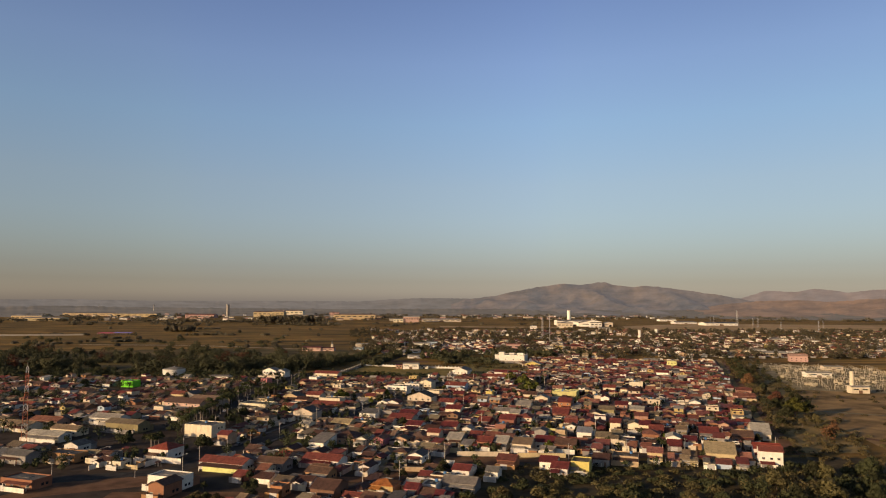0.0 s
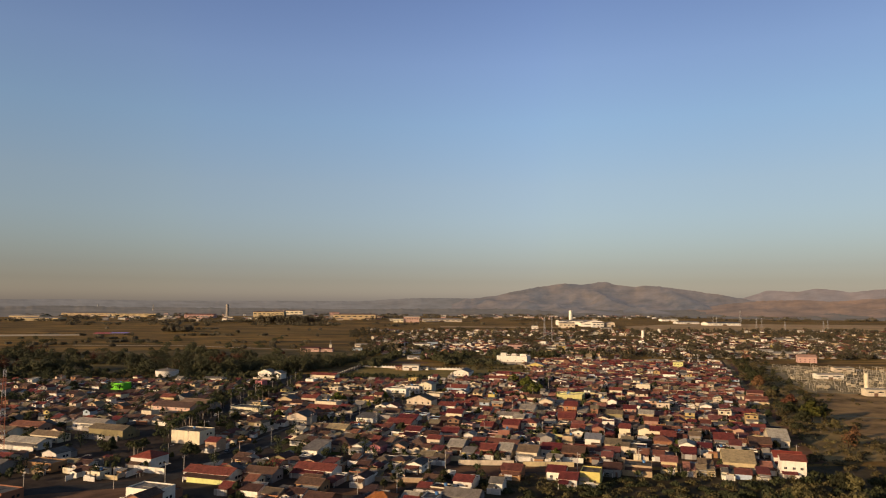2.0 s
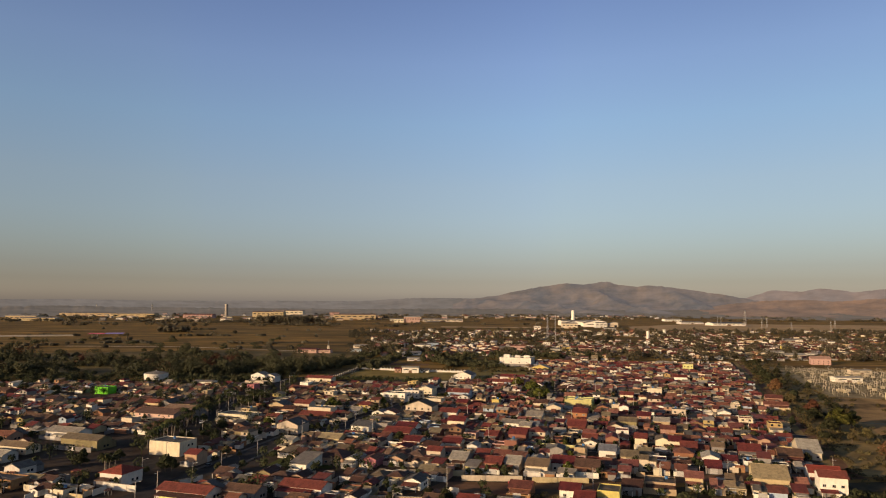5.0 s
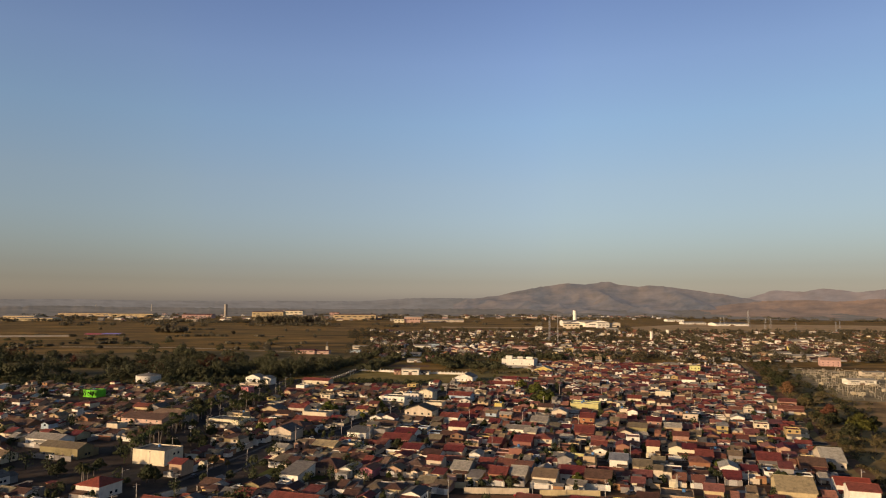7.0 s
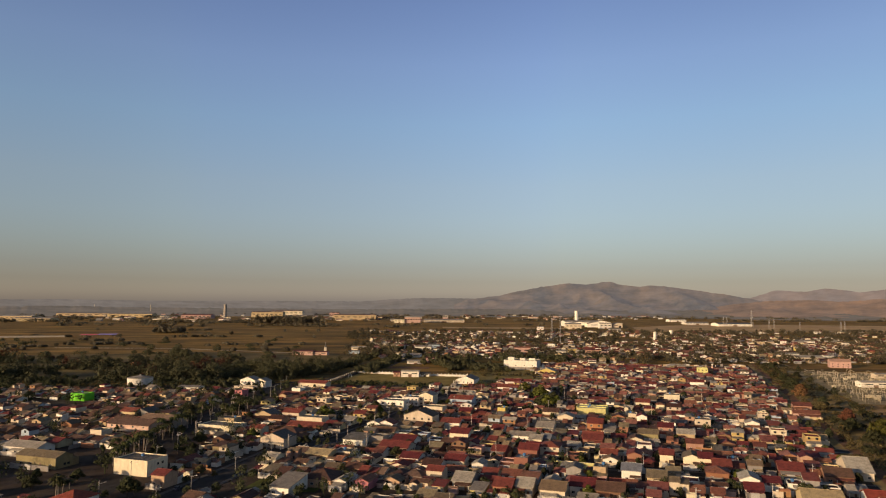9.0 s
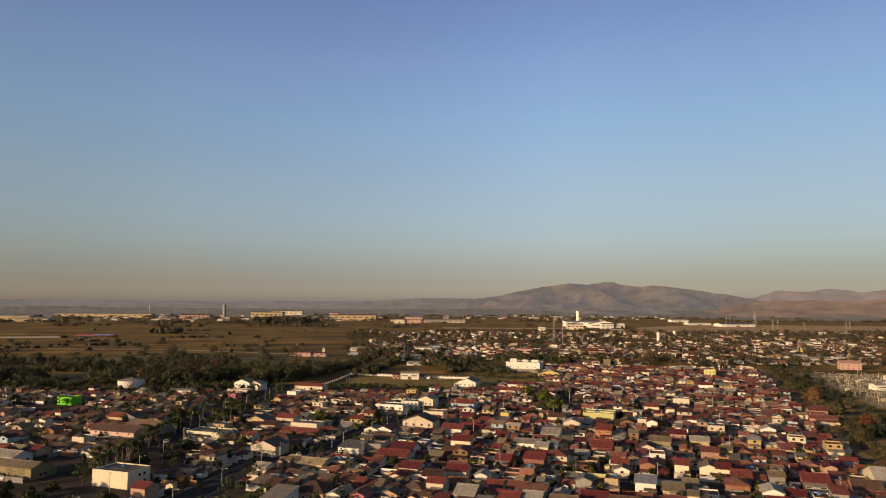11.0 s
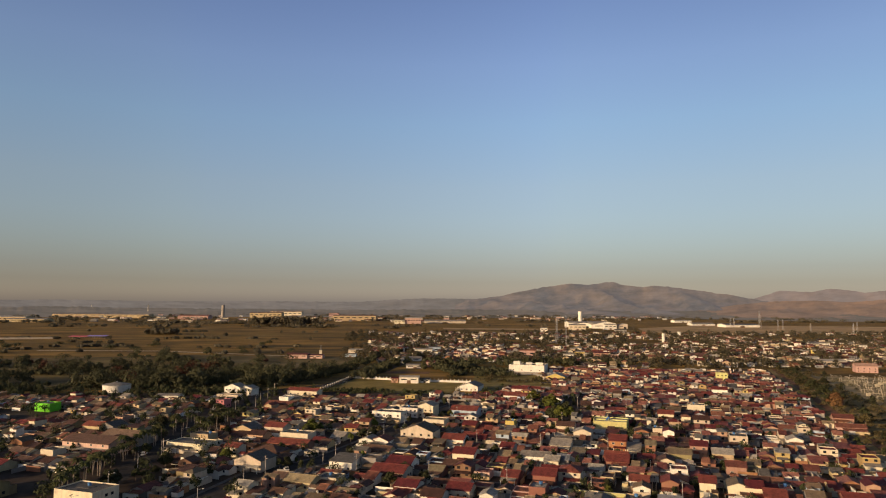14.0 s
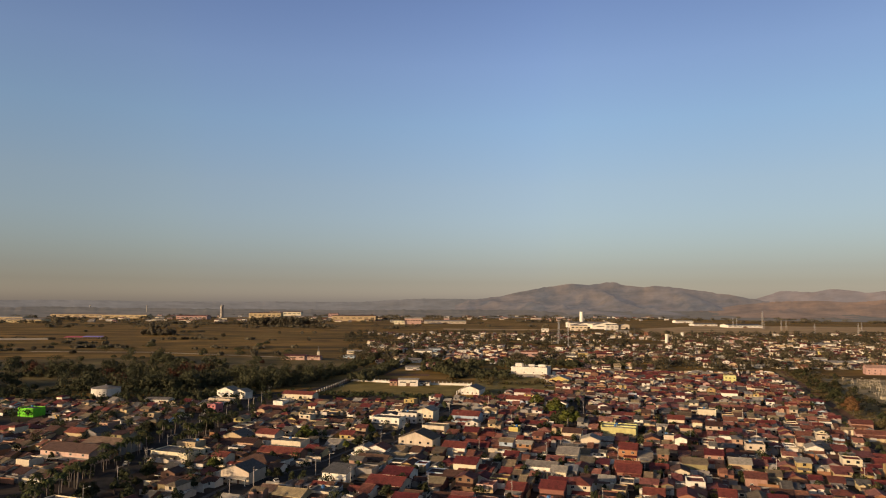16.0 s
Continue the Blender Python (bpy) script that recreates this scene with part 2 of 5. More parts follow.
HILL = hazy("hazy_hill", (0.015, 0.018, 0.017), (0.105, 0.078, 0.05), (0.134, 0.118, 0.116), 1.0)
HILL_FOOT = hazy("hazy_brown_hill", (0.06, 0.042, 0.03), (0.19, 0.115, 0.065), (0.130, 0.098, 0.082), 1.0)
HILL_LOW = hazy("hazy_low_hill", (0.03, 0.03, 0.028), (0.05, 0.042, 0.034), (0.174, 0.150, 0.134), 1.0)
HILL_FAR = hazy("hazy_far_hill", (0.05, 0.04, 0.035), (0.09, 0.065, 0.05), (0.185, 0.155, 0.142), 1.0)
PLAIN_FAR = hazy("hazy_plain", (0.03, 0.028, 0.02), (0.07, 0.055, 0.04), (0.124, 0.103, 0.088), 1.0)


# ---- mesh helpers ----
class Shape:
    def __init__(self):
        self.v, self.f = [], []

    def add(self, verts, faces):
        k = len(self.v)
        self.v += verts
        self.f += [tuple(i + k for i in q) for q in faces]
        return self

    def box(self, x0, x1, y0, y1, z0, z1):
        vs = [(x, y, z) for z in (z0, z1) for x, y in ((x0, y0), (x1, y0), (x1, y1), (x0, y1))]
        return self.add(vs, [(3, 2, 1, 0), (4, 5, 6, 7), (0, 1, 5, 4), (1, 2, 6, 5), (2, 3, 7, 6), (3, 0, 4, 7)])

    def prism(self, poly, a, b, axis):
        """poly: (across, z) counter-clockwise, drawn out from a to b along axis x or y."""
        k = len(poly)
        if axis == "y":
            vs = [(p, a, z) for p, z in poly] + [(p, b, z) for p, z in poly]
        else:
            vs = [(b, p, z) for p, z in poly] + [(a, p, z) for p, z in poly]
        if axis == "y":
            fs = [tuple(range(k)), tuple(range(2 * k - 1, k - 1, -1))] + [((i + 1) % k, i, i + k, (i + 1) % k + k) for i in range(k)]
        else:
            fs = [tuple(range(k)), tuple(range(2 * k - 1, k - 1, -1))] + [((i + 1) % k, i, i + k, (i + 1) % k + k) for i in range(k)]
        return self.add(vs, fs)

    def tube(self, p, q, r0, r1, sides=6):
        p, q = Vector(p), Vector(q)
        d = (q - p).normalized()
        u = d.orthogonal().normalized()
        w = d.cross(u)
        vs = []
        for c, r in ((p, r0), (q, r1)):
            vs += [tuple(c + (u * math.cos(2 * math.pi * i / sides) + w * math.sin(2 * math.pi * i / sides)) * r) for i in range(sides)]
        fs = [(i, (i + 1) % sides, (i + 1) % sides + sides, i + sides) for i in range(sides)]
        fs += [tuple(range(sides - 1, -1, -1)), tuple(range(sides, 2 * sides))]
        return self.add(vs, fs)

    def merge(self, other, dx=0.0, dy=0.0):
        return self.add([(x + dx, y + dy, z) for x, y, z in other.v], other.f)

    def mesh(self, name):
        me = bpy.data.meshes.new(name)
        me.from_pydata(self.v, [], self.f)
        me.update()
        return me


def place(name, me, material, parent=None, at=None, label=""):
    if not me.materials:
        me.materials.append(material)
    ob = new(name, me)
    if at is not None:
        ob.matrix_basis = at
    if parent is not None:
        ob.parent = parent
    if label:
        ob["label"] = label
    return ob


def part(name, shape, material, parent, label="", at=None):
    return place(name, shape.mesh(name), material, parent, at, label)


TURN = -20.0                                   # the town's grid leans to the right
CT, ST = math.cos(radians(20)), math.sin(radians(20))


def grid(u, v):
    """Town coordinates (across, along) to the world."""
    return u * CT + v * ST, -u * ST + v * CT


def ungrid(x, y):
    return x * CT - y * ST, x * ST + y * CT


# ---- shared small meshes ----
def ring(w, h, bar, depth):
    s = Shape()
    s.box(-w / 2, w / 2, -depth, 0.02, 0, bar).box(-w / 2, w / 2, -depth, 0.02, h - bar, h)
    s.box(-w / 2, -w / 2 + bar, -depth, 0.02, bar, h - bar).box(w / 2 - bar, w / 2, -depth, 0.02, bar, h - bar)
    s.box(-bar / 3, bar / 3, -depth * 0.8, 0.02, bar, h - bar)
    return s


WIN_FRAME = ring(1.25, 1.05, 0.08, 0.07).mesh("window_frame")
WIN_PANE = Shape().box(-0.56, 0.56, -0.03, 0.02, 0.07, 0.98).mesh("pane")
WIN_FAR = Shape().box(-0.58, 0.58, -0.05, 0.02, 0, 1.0).mesh("window")
DOOR = Shape().box(-0.45, 0.45, -0.06, 0.02, 0, 2.1).box(-0.38, 0.38, -0.08, -0.06, 0.15, 1.0).box(-0.38, 0.38, -0.08, -0.06, 1.1, 1.95).mesh("door")
GATE = Shape().box(-1.5, 1.5, -0.07, 0.02, 0, 2.2).box(-1.45, 1.45, -0.1, -0.07, 0.3, 0.4).box(-1.45, 1.45, -0.1, -0.07, 1.8, 1.9).mesh("garage_door")
wt = Shape()
wt.tube((0, 0, 0), (0, 0, 0.9), 0.6, 0.75, 10)
wt.tube((0, 0, 0.9), (0, 0, 1.05), 0.78, 0.45, 10)
WATER_TANK = wt.mesh("water_tank")
RND = random.Random(7)
CELL = 30.0


class Footprints:
    """Town footprints in town coordinates: u, v, half width, half depth."""

    def __init__(self):
        self.cells = {}

    def span(self, u, v, a, c):
        for i in range(math.floor((u - a) / CELL), math.floor((u + a) / CELL) + 1):
            for j in range(math.floor((v - c) / CELL), math.floor((v + c) / CELL) + 1):
                yield i, j

    def append(self, q):
        for key in self.span(*q):
            self.cells.setdefault(key, []).append(q)

    def clear_of(self, u, v, a, c):
        for key in self.span(u, v, a, c):
            for q in self.cells.get(key, ()):
                if abs(u - q[0]) < a + q[2] and abs(v - q[1]) < c + q[3]:
                    return False
        return True


BUILT = Footprints()
BUILT.append((-241 * 0.9397 - 686 * 0.342, -241 * 0.342 + 686 * 0.9397, 15, 22))   # kept clear for the reservoir
BUILT.append((*ungrid(-236, 562), 9, 20))      # open yards before and beside the green house
BUILT.append((*ungrid(-262, 576), 14, 9))


def free(u, v, w, d, slack=0.0):
    return BUILT.clear_of(u, v, w / 2 - slack, d / 2 - slack)


def front_at(kind, px, w, d):
    """Where the front wall stands at px across; only an L-shaped house steps back."""
    return -0.14 * d if kind == "ell" and px > -0.02 * w else -d / 2


def roof_shape(kind, w, d, h, o=0.45, t=0.16):
    s = Shape()
    if kind == "ell":
        s.merge(roof_shape("gx", w, d * 0.64, h, o, t), 0, d * 0.18)
        return s.merge(roof_shape("gy", w * 0.46, d * 0.6, h - 0.25, o * 0.8, t), -w * 0.255, -d * 0.2)
    if kind == "twin":
        s.merge(roof_shape("gx", w * 0.54, d, h, o * 0.5, t), -w * 0.23, 0)
        return s.merge(roof_shape("shed", w * 0.45, d * 0.8, h - 0.55, o * 0.5, t), w * 0.275, -d * 0.1)
    if kind in ("gx", "gy"):
        span, length = (d, w) if kind == "gx" else (w, d)
        a, rise = span / 2 + o, span / 2 * 0.36
        e = h - o * 0.36
        poly = [(-a, e), (0, h + rise), (a, e), (a, e + t), (0, h + rise + t), (-a, e + t)]
        s.prism(poly, -length / 2 - o, length / 2 + o, "x" if kind == "gx" else "y")
        s.tube(*(((-length / 2 - o, 0, h + rise + t), (length / 2 + o, 0, h + rise + t)) if kind == "gx" else ((0, -length / 2 - o, h + rise + t), (0, length / 2 + o, h + rise + t))), 0.14, 0.14, 5)
    elif kind == "shed":
        poly = [(-d / 2 - o, h), (d / 2 + o, h + d * 0.16), (d / 2 + o, h + d * 0.16 + t), (-d / 2 - o, h + t)]
        s.prism(poly, -w / 2 - o, w / 2 + o, "x")
    elif kind == "hip":
        a, c = w / 2 + o, d / 2 + o
        e, rise = h - 0.12, min(w, d) / 2 * 0.42
        rx, ry = max(0.0, (w - d) / 2), max(0.0, (d - w) / 2)
        vs = [(-a, -c, e), (a, -c, e), (a, c, e), (-a, c, e), (-a, -c, e + t), (a, -c, e + t), (a, c, e + t), (-a, c, e + t)]
        if rx >= ry:
            vs += [(-rx - 0.01, 0, h + rise), (rx + 0.01, 0, h + rise)]
            fs = [(4, 5, 9, 8), (5, 6, 9), (6, 7, 8, 9), (7, 4, 8)]
        else:
            vs += [(0, -ry, h + rise), (0, ry, h + rise)]
            fs = [(4, 5, 8), (5, 6, 9, 8), (6, 7, 9), (7, 4, 8, 9)]
        fs += [(3, 2, 1, 0), (0, 1, 5, 4), (1, 2, 6, 5), (2, 3, 7, 6), (3, 0, 4, 7)]
        s.add(vs, fs)
    else:
        s.box(-w / 2 + 0.2, w / 2 - 0.2, -d / 2 + 0.2, d / 2 - 0.2, h, h + 0.08)
        s.box(-w * 0.2, w * 0.12, -d * 0.1, d * 0.2, h + 0.08, h + 0.22)
    return s


def wall_shape(kind, w, d, h):
    s = Shape()
    if kind == "ell":
        s.merge(wall_shape("gx", w, d * 0.64, h), 0, d * 0.18)
        return s.merge(wall_shape("gy", w * 0.46, d * 0.6, h - 0.25), -w * 0.255, -d * 0.2)
    if kind == "twin":
        s.merge(wall_shape("gx", w * 0.54, d, h), -w * 0.23, 0)
        return s.merge(wall_shape("shed", w * 0.45, d * 0.8, h - 0.55), w * 0.275, -d * 0.1)
    if kind == "gx":
        s.prism([(-d / 2, 0), (d / 2, 0), (d / 2, h), (0, h + d / 2 * 0.36), (-d / 2, h)], -w / 2, w / 2, "x")
    elif kind == "gy":
        s.prism([(-w / 2, 0), (w / 2, 0), (w / 2, h), (0, h + w / 2 * 0.36), (-w / 2, h)], -d / 2, d / 2, "y")
    elif kind == "shed":
        s.prism([(-d / 2, 0), (d / 2, 0), (d / 2, h + d * 0.15), (-d / 2, h)], -w / 2, w / 2, "x")
    else:
        s.box(-w / 2, w / 2, -d / 2, d / 2, 0, h)
        if kind == "flat":
            p = h + 0.5
            s.box(-w / 2, w / 2, -d / 2, -d / 2 + 0.2, h, p).box(-w / 2, w / 2, d / 2 - 0.2, d / 2, h, p)
            s.box(-w / 2, -w / 2 + 0.2, -d / 2 + 0.2, d / 2 - 0.2, h, p).box(w / 2 - 0.2, w / 2, -d / 2 + 0.2, d / 2 - 0.2, h, p)
    return s


def house(x, y, w, d, h, kind, wall, roof, turn=TURN, name="house", annex=None, fence=None, detail=None, blank=False):
    """A house on the ground; its front looks back along the street towards -y."""
    r = RND
    two = h > 4.6
    base = new(name)
    base.matrix_basis = pose(x, y, 0, 0, 0, turn)
    size = "two-storey" if two else "single-storey"
    top = "flat roof behind a parapet" if kind == "flat" else ROOF_WORD[roof] + " roof"
    tagged(base, f"{WALL_WORD[wall]} {size} house with {top}", "house", "houses of the town")
    u, v = ungrid(x, y)
    BUILT.append((u, v, w / 2, d / 2))
    body = part("wall", wall_shape(kind, w, d, h), WALL[wall], base)
    part("roof", roof_shape(kind, w, d, h), ROOF[roof], base)
    near = y < 470 if detail is None else detail
    # windows and a door on the front, windows on the side that shows
    count = 0 if blank else max(1, min(4, int(w / 3.0)))
    for storey in range(2 if two else 1):
        z = 1.0 + storey * 2.75
        if z + 1.3 > h:
            continue
        spots = [(i + 0.5) / count * w - w / 2 + r.uniform(-0.25, 0.25) for i in range(count)]
        for i, px in enumerate(spots):
            if storey == 0 and i == count // 2:
                place("door", DOOR, DOORM, base, pose(px, front_at(kind, px, w, d), 0.05))
                continue
            if near:
                win = place("window", WIN_FRAME, FRAME, base, pose(px, front_at(kind, px, w, d), z))
                place("pane", WIN_PANE, GLASS, win)
            else:
                place("window", WIN_FAR, GLASS, base, pose(px, front_at(kind, px, w, d), z))
        if y < 620 and kind != "twin" and r.random() < 0.75:
            side = -1 if x > 0 else 1
            for k in (0.02, 0.24):
                place("window", WIN_FAR, GLASS, base, pose(side * w / 2, k * d, z, 0, 0, 90 * side))
    if annex is None:
        annex = r.random() < 0.6 and y < 640
    if annex:
        aw, ad, ah = w * r.uniform(0.45, 0.8), r.uniform(2.5, 4.5), min(h, 2.7)
        side = r.choice((-1, 1))
        cx = side * (w - aw) / 2
        yard = v + d / 2 + ad / 2
        if free(u + cx, yard, aw, ad - 0.4):
            ak = r.choice(("shed", "flat", "gy"))
            at = pose(cx, d / 2 + ad / 2, 0)
            part("annex_wall", wall_shape(ak, aw, ad - 0.1, ah), WALL[r.choice((wall, "grey", "white", "brick"))], base, "lower rear annex wall", at)
            part("annex_roof", roof_shape(ak, aw, ad - 0.1, ah, 0.25), ROOF[r.choice(("pale", "grey", "clay", "brown"))], base, "lean-to annex roof", at)
    if y < 640 and r.random() < 0.75 and d < 16 and kind != "ell" and not blank:
        pw, pd, px = w * r.uniform(0.45, 1.0), r.uniform(2.2, 3.6), 0.0
        px = r.choice((-1, 1)) * (w - pw) / 2
        if free(u + px, v - d / 2 - pd / 2, pw - 0.8, pd - 0.6):
            hi = min(h - 0.1, 2.9)
            lo = hi - pd * 0.2
            prf = Shape().prism([(-d / 2 - pd, lo), (-d / 2, hi), (-d / 2, hi + 0.14), (-d / 2 - pd, lo + 0.14)], px - pw / 2, px + pw / 2, "x")
            part("porch_roof", prf, ROOF[r.choice((roof, roof, "pale", "clay", "brown"))], base, "sloping porch roof over the front yard")
            for q in (-0.46, 0.46):
                part("porch_post", Shape().box(px + q * pw - 0.1, px + q * pw + 0.1, -d / 2 - pd + 0.2, -d / 2 - pd + 0.4, 0, lo), WALL["white"], base)
    if fence is None:
        fence = r.random() < 0.6 and y < 560
    if fence:
        g = r.uniform(2.2, 4.0)
        fw = w + r.uniform(0.2, 1.5)
        if free(u, v - d / 2 - g, fw - 0.6, 0.6):
            s = Shape().box(-fw / 2, fw / 2, -d / 2 - g, -d / 2 - g + 0.18, 0, r.uniform(1.7, 2.4))
            s.box(-fw / 2, -fw / 2 + 0.18, -d / 2 - g + 0.18, -d / 2, 0, 1.9)
            part("boundary_wall", s, WALL[r.choice((wall, "white", "white", "cream", "grey", "sand"))], base, "low street wall of the front yard")
            place("garage_door", GATE, STEEL, base, pose(r.uniform(-0.2, 0.2) * w, -d / 2 - g, 0.03), "pale metal gate")
    if kind == "flat" and r.random() < 0.55 and y < 640:
        place("water_tank", WATER_TANK, TANK_BLUE, base, pose(r.uniform(-0.3, 0.3) * w, r.uniform(0.0, 0.3) * d, h + 0.22), "blue plastic water tank")
    return base


# ---- ground, roads ----
def disc(name, rings, segs, material, z=0.0):
    s = Shape()
    vs = [(0, 0, z)]
    fs = []
    for k, rad in enumerate(rings):
        for i in range(segs):
            a = 2 * math.pi * i / segs
            vs.append((rad * math.sin(a), rad * math.cos(a), z))
        for i in range(segs):
            j = (i + 1) % segs
            if k == 0:
                fs.append((0, 1 + j, 1 + i))
            else:
                p, q = 1 + (k - 1) * segs, 1 + k * segs
                fs.append((p + i, p + j, q + j, q + i))
    return part(name, s.add(vs, fs), material, None)


tagged(disc("ground", (200, 500, 1000, 2000, 3000, 4000, 4880), 96, GROUND), "dry brown meadow, scrub and bare soil of the plain", "ground", kind="structure")


def strip(name, pts, width, z, material, label, height=0.0, offset=0.0):
    """A road or wall that follows a line of points."""
    s = Shape()
    left, right = [], []
    for i, p in enumerate(pts):
        a, c = Vector(pts[max(i - 1, 0)]), Vector(pts[min(i + 1, len(pts) - 1)])
        d = (c - a).normalized()
        nrm = Vector((-d.y, d.x))
        o = Vector(p) - nrm * offset
        left.append(o + nrm * width / 2)
        right.append(o - nrm * width / 2)
    k = len(pts)
    vs = [(q.x, q.y, z) for q in left] + [(q.x, q.y, z) for q in right]
    fs = [(i + k, i + 1 + k, i + 1, i) for i in range(k - 1)]
    if height:
        vs += [(q.x, q.y, z + height) for q in left] + [(q.x, q.y, z + height) for q in right]
        fs = [(i + 2 * k, i + 3 * k, i + 3 * k + 1, i + 2 * k + 1) for i in range(k - 1)]
        fs += [(i, i + 2 * k, i + 2 * k + 1, i + 1) for i in range(k - 1)]
        fs += [(i + k, i + 1 + k, i + 1 + 3 * k, i + 3 * k) for i in range(k - 1)]
        fs += [(0, k, 3 * k, 2 * k), (k - 1, 3 * k - 1, 4 * k - 1, 2 * k - 1)]
    ob = part(name, s.add(vs, fs), material, None)
    return tagged(ob, label, name.split("_")[0], kind="structure")


FRONT = [(-52, 285), (-12, 283), (0, 302), (12, 320), (66, 316), (95, 324), (140, 332), (185, 330)]
AVENUE = [(-160, 262), (-146, 285), (-105, 298), (-88, 342), (-66, 420), (-42, 446), (-23, 490), (2, 560), (30, 620)]
PALM_AVENUE = [(-118, 330), (-124, 452), (-131, 550), (-118, 615), (-122, 690), (-80, 730), (-40, 850), (-10, 1020)]
strip("road_front", FRONT, 9, 0.05, DIRT, "unpaved brown dirt street at the town's front edge")
strip("road_front_lot", [(-4, 296), (12, 312), (34, 312)], 16, 0.045, DIRT, "bare brown dirt lot beside the street")
strip("road_avenue", AVENUE, 11, 0.054, ASPHALT, "worn asphalt avenue running into the town")
strip("road_palms", PALM_AVENUE, 12, 0.058, ASPHALT, "dark asphalt avenue between palm rows")
strip("road_dirt", [(-260, 215), (-190, 245), (-146, 272), (-118, 284), (-100, 292)], 26, 0.045, DIRT, "reddish bare dirt road, rutted")
strip("road_dirt_back", [(-115, 262), (-70, 262), (-40, 258)], 9, 0.048, DIRT, "reddish dirt lane")
strip("pavement_avenue", AVENUE[3:], 1.8, 0.0, PAVING, "raised cement pavement beside the avenue", 0.17, 6.6)
strip("pavement_avenue_far", AVENUE[3:], 1.8, 0.0, PAVING, "raised cement pavement beside the avenue", 0.17, -6.6)


def avenue_x(y):
    return -105 + (y - 298) * 0.406


def edge_x(y):
    return 187 + (y - 361) * 0.385


STREETS = (389, 461, 531, 602, 673, 745, 817)
for i, v in enumerate(STREETS):
    y0 = v / CT
    us = [u for u in range(-400, 420, 6) if avenue_x(grid(u, v)[1]) + 2 < grid(u, v)[0] < edge_x(grid(u, v)[1]) + 4 and not (grid(u, v)[0] < 62 and grid(u, v)[1] > 668) and not (grid(u, v)[0] < 105 and grid(u, v)[1] > 708)]
    if len(us) > 4:
        line = [grid(us[0], v), grid(us[-1], v)]
        strip("road_cross", line, 6.5, 0.05 + 0.002 * i, ASPHALT, "narrow worn asphalt cross street")
        strip("pavement_cross", line, 1.3, 0.0, PAVING, "raised cement pavement of a cross street", 0.16, 4.0)
        strip("pavement_cross_far", line, 1.3, 0.0, PAVING, "raised cement pavement of a cross street", 0.16, -4.0)

# football pitch with its wall
pitch = Shape().add([(-78, 692, 0.06), (22, 672, 0.06), (44, 748, 0.06), (-60, 784, 0.06)], [(0, 1, 2, 3)])
tagged(part("pitch", pitch, GRASS_FIELD, None), "flat mown football pitch of dry olive grass", "pitch", kind="structure")

# lot soil, its colour set dark to carry the shade between houses
SOIL = plain("shade_toned_soil", (0.066, 0.048, 0.035), 0.95, 0, 0.5, 0.09)
soil = Shape().add([(-430, 300, 0.02), (-170, 262, 0.02), (-130, 240, 0.02), (14, 232, 0.02), (60, 318, 0.02), (188, 330, 0.02), (290, 610, 0.02), (385, 880, 0.02), (160, 900, 0.02), (62, 672, 0.02), (-120, 690, 0.02), (-430, 660, 0.02)], [tuple(range(12))])
tagged(part("town_ground", soil, SOIL, None), "trodden soil and cement of the town's lots, coloured darker for shade", "ground", kind="structure")
s = Shape().add([(-760, 700, 0.03), (-130, 694, 0.03), (-96, 800, 0.03), (-60, 900, 0.03), (-70, 1030, 0.03), (-300, 1070, 0.03), (-520, 1000, 0.03), (-820, 1090, 0.03)], [tuple(range(8))])
tagged(part("wood_ground", s, plain("olive_wood_grass", (0.14, 0.104, 0.040), 0.95, 0, 0.55, 0.018), None), "olive grass and leaf litter under the woods", "ground", kind="structure")
s = Shape()
VERGE = plain("dry_verge_grass", (0.24, 0.17, 0.068), 0.95, 0, 0.55, 0.05)
ys = list(range(330, 930, 40))
s.add([(edge_x(y) - 3, y, 0.04) for y in ys] + [(edge_x(y) + 44, y, 0.04) for y in ys], [(i, i + len(ys), i + 1 + len(ys), i + 1) for i in range(len(ys) - 1)])
tagged(part("verge", s, VERGE, None), "dry grass verge along the town's side", "ground", kind="structure")
strip("road_side", [(edge_x(y) + 5, y) for y in ys], 5.5, 0.07, DIRT, "unpaved brown lane along the town's side")
THICKET = plain("thicket_soil", (0.075, 0.056, 0.028), 0.95, 0, 0.5, 0.12)
soil = Shape().add([(16, 200, 0.03), (330, 200, 0.03), (300, 300, 0.03), (190, 322, 0.03), (60, 312, 0.03), (16, 292, 0.03)], [tuple(range(6))])
tagged(part("thicket_ground", soil, THICKET, None), "dark leaf-covered soil under the thicket", "ground", kind="structure")

# ---- houses whose place and look are known ----
house(-116.4, 325.0, 10.7, 11, 4.8, "hip", "white", "scarlet")
house(-115.1, 377.6, 17.0, 12, 6.0, "flat", "ivory", "grey", annex=False, fence=False, blank=True)
house(-182.6, 415.6, 20.8, 10, 3.6, "gx", "white", "pale")
house(-161.5, 390.2, 22.2, 9, 4.8, "gx", "olive", "olive")
house(-222.3, 459.2, 21.4, 10, 3.4, "gx", "brick", "brown")
house(-213.4, 408.2, 20.2, 9, 3.4, "gx", "salmon", "clay")
house(-221.5, 394.6, 20.5, 9, 3.4, "gx", "cream", "sand")
house(-190.7, 364.7, 21.7, 8, 3.4, "gx", "white", "pale")
house(-188.5, 380.9, 18.2, 8, 3.4, "gx", "cream", "sand")
house(-163.6, 339.3, 8.2, 8, 3.4, "gy", "white", "grey")
house(-158.2, 319.7, 15.6, 8, 3.4, "flat", "brick", "grey")
house(-151.8, 275.6, 15.9, 9, 3.4, "flat", "brick", "grey")
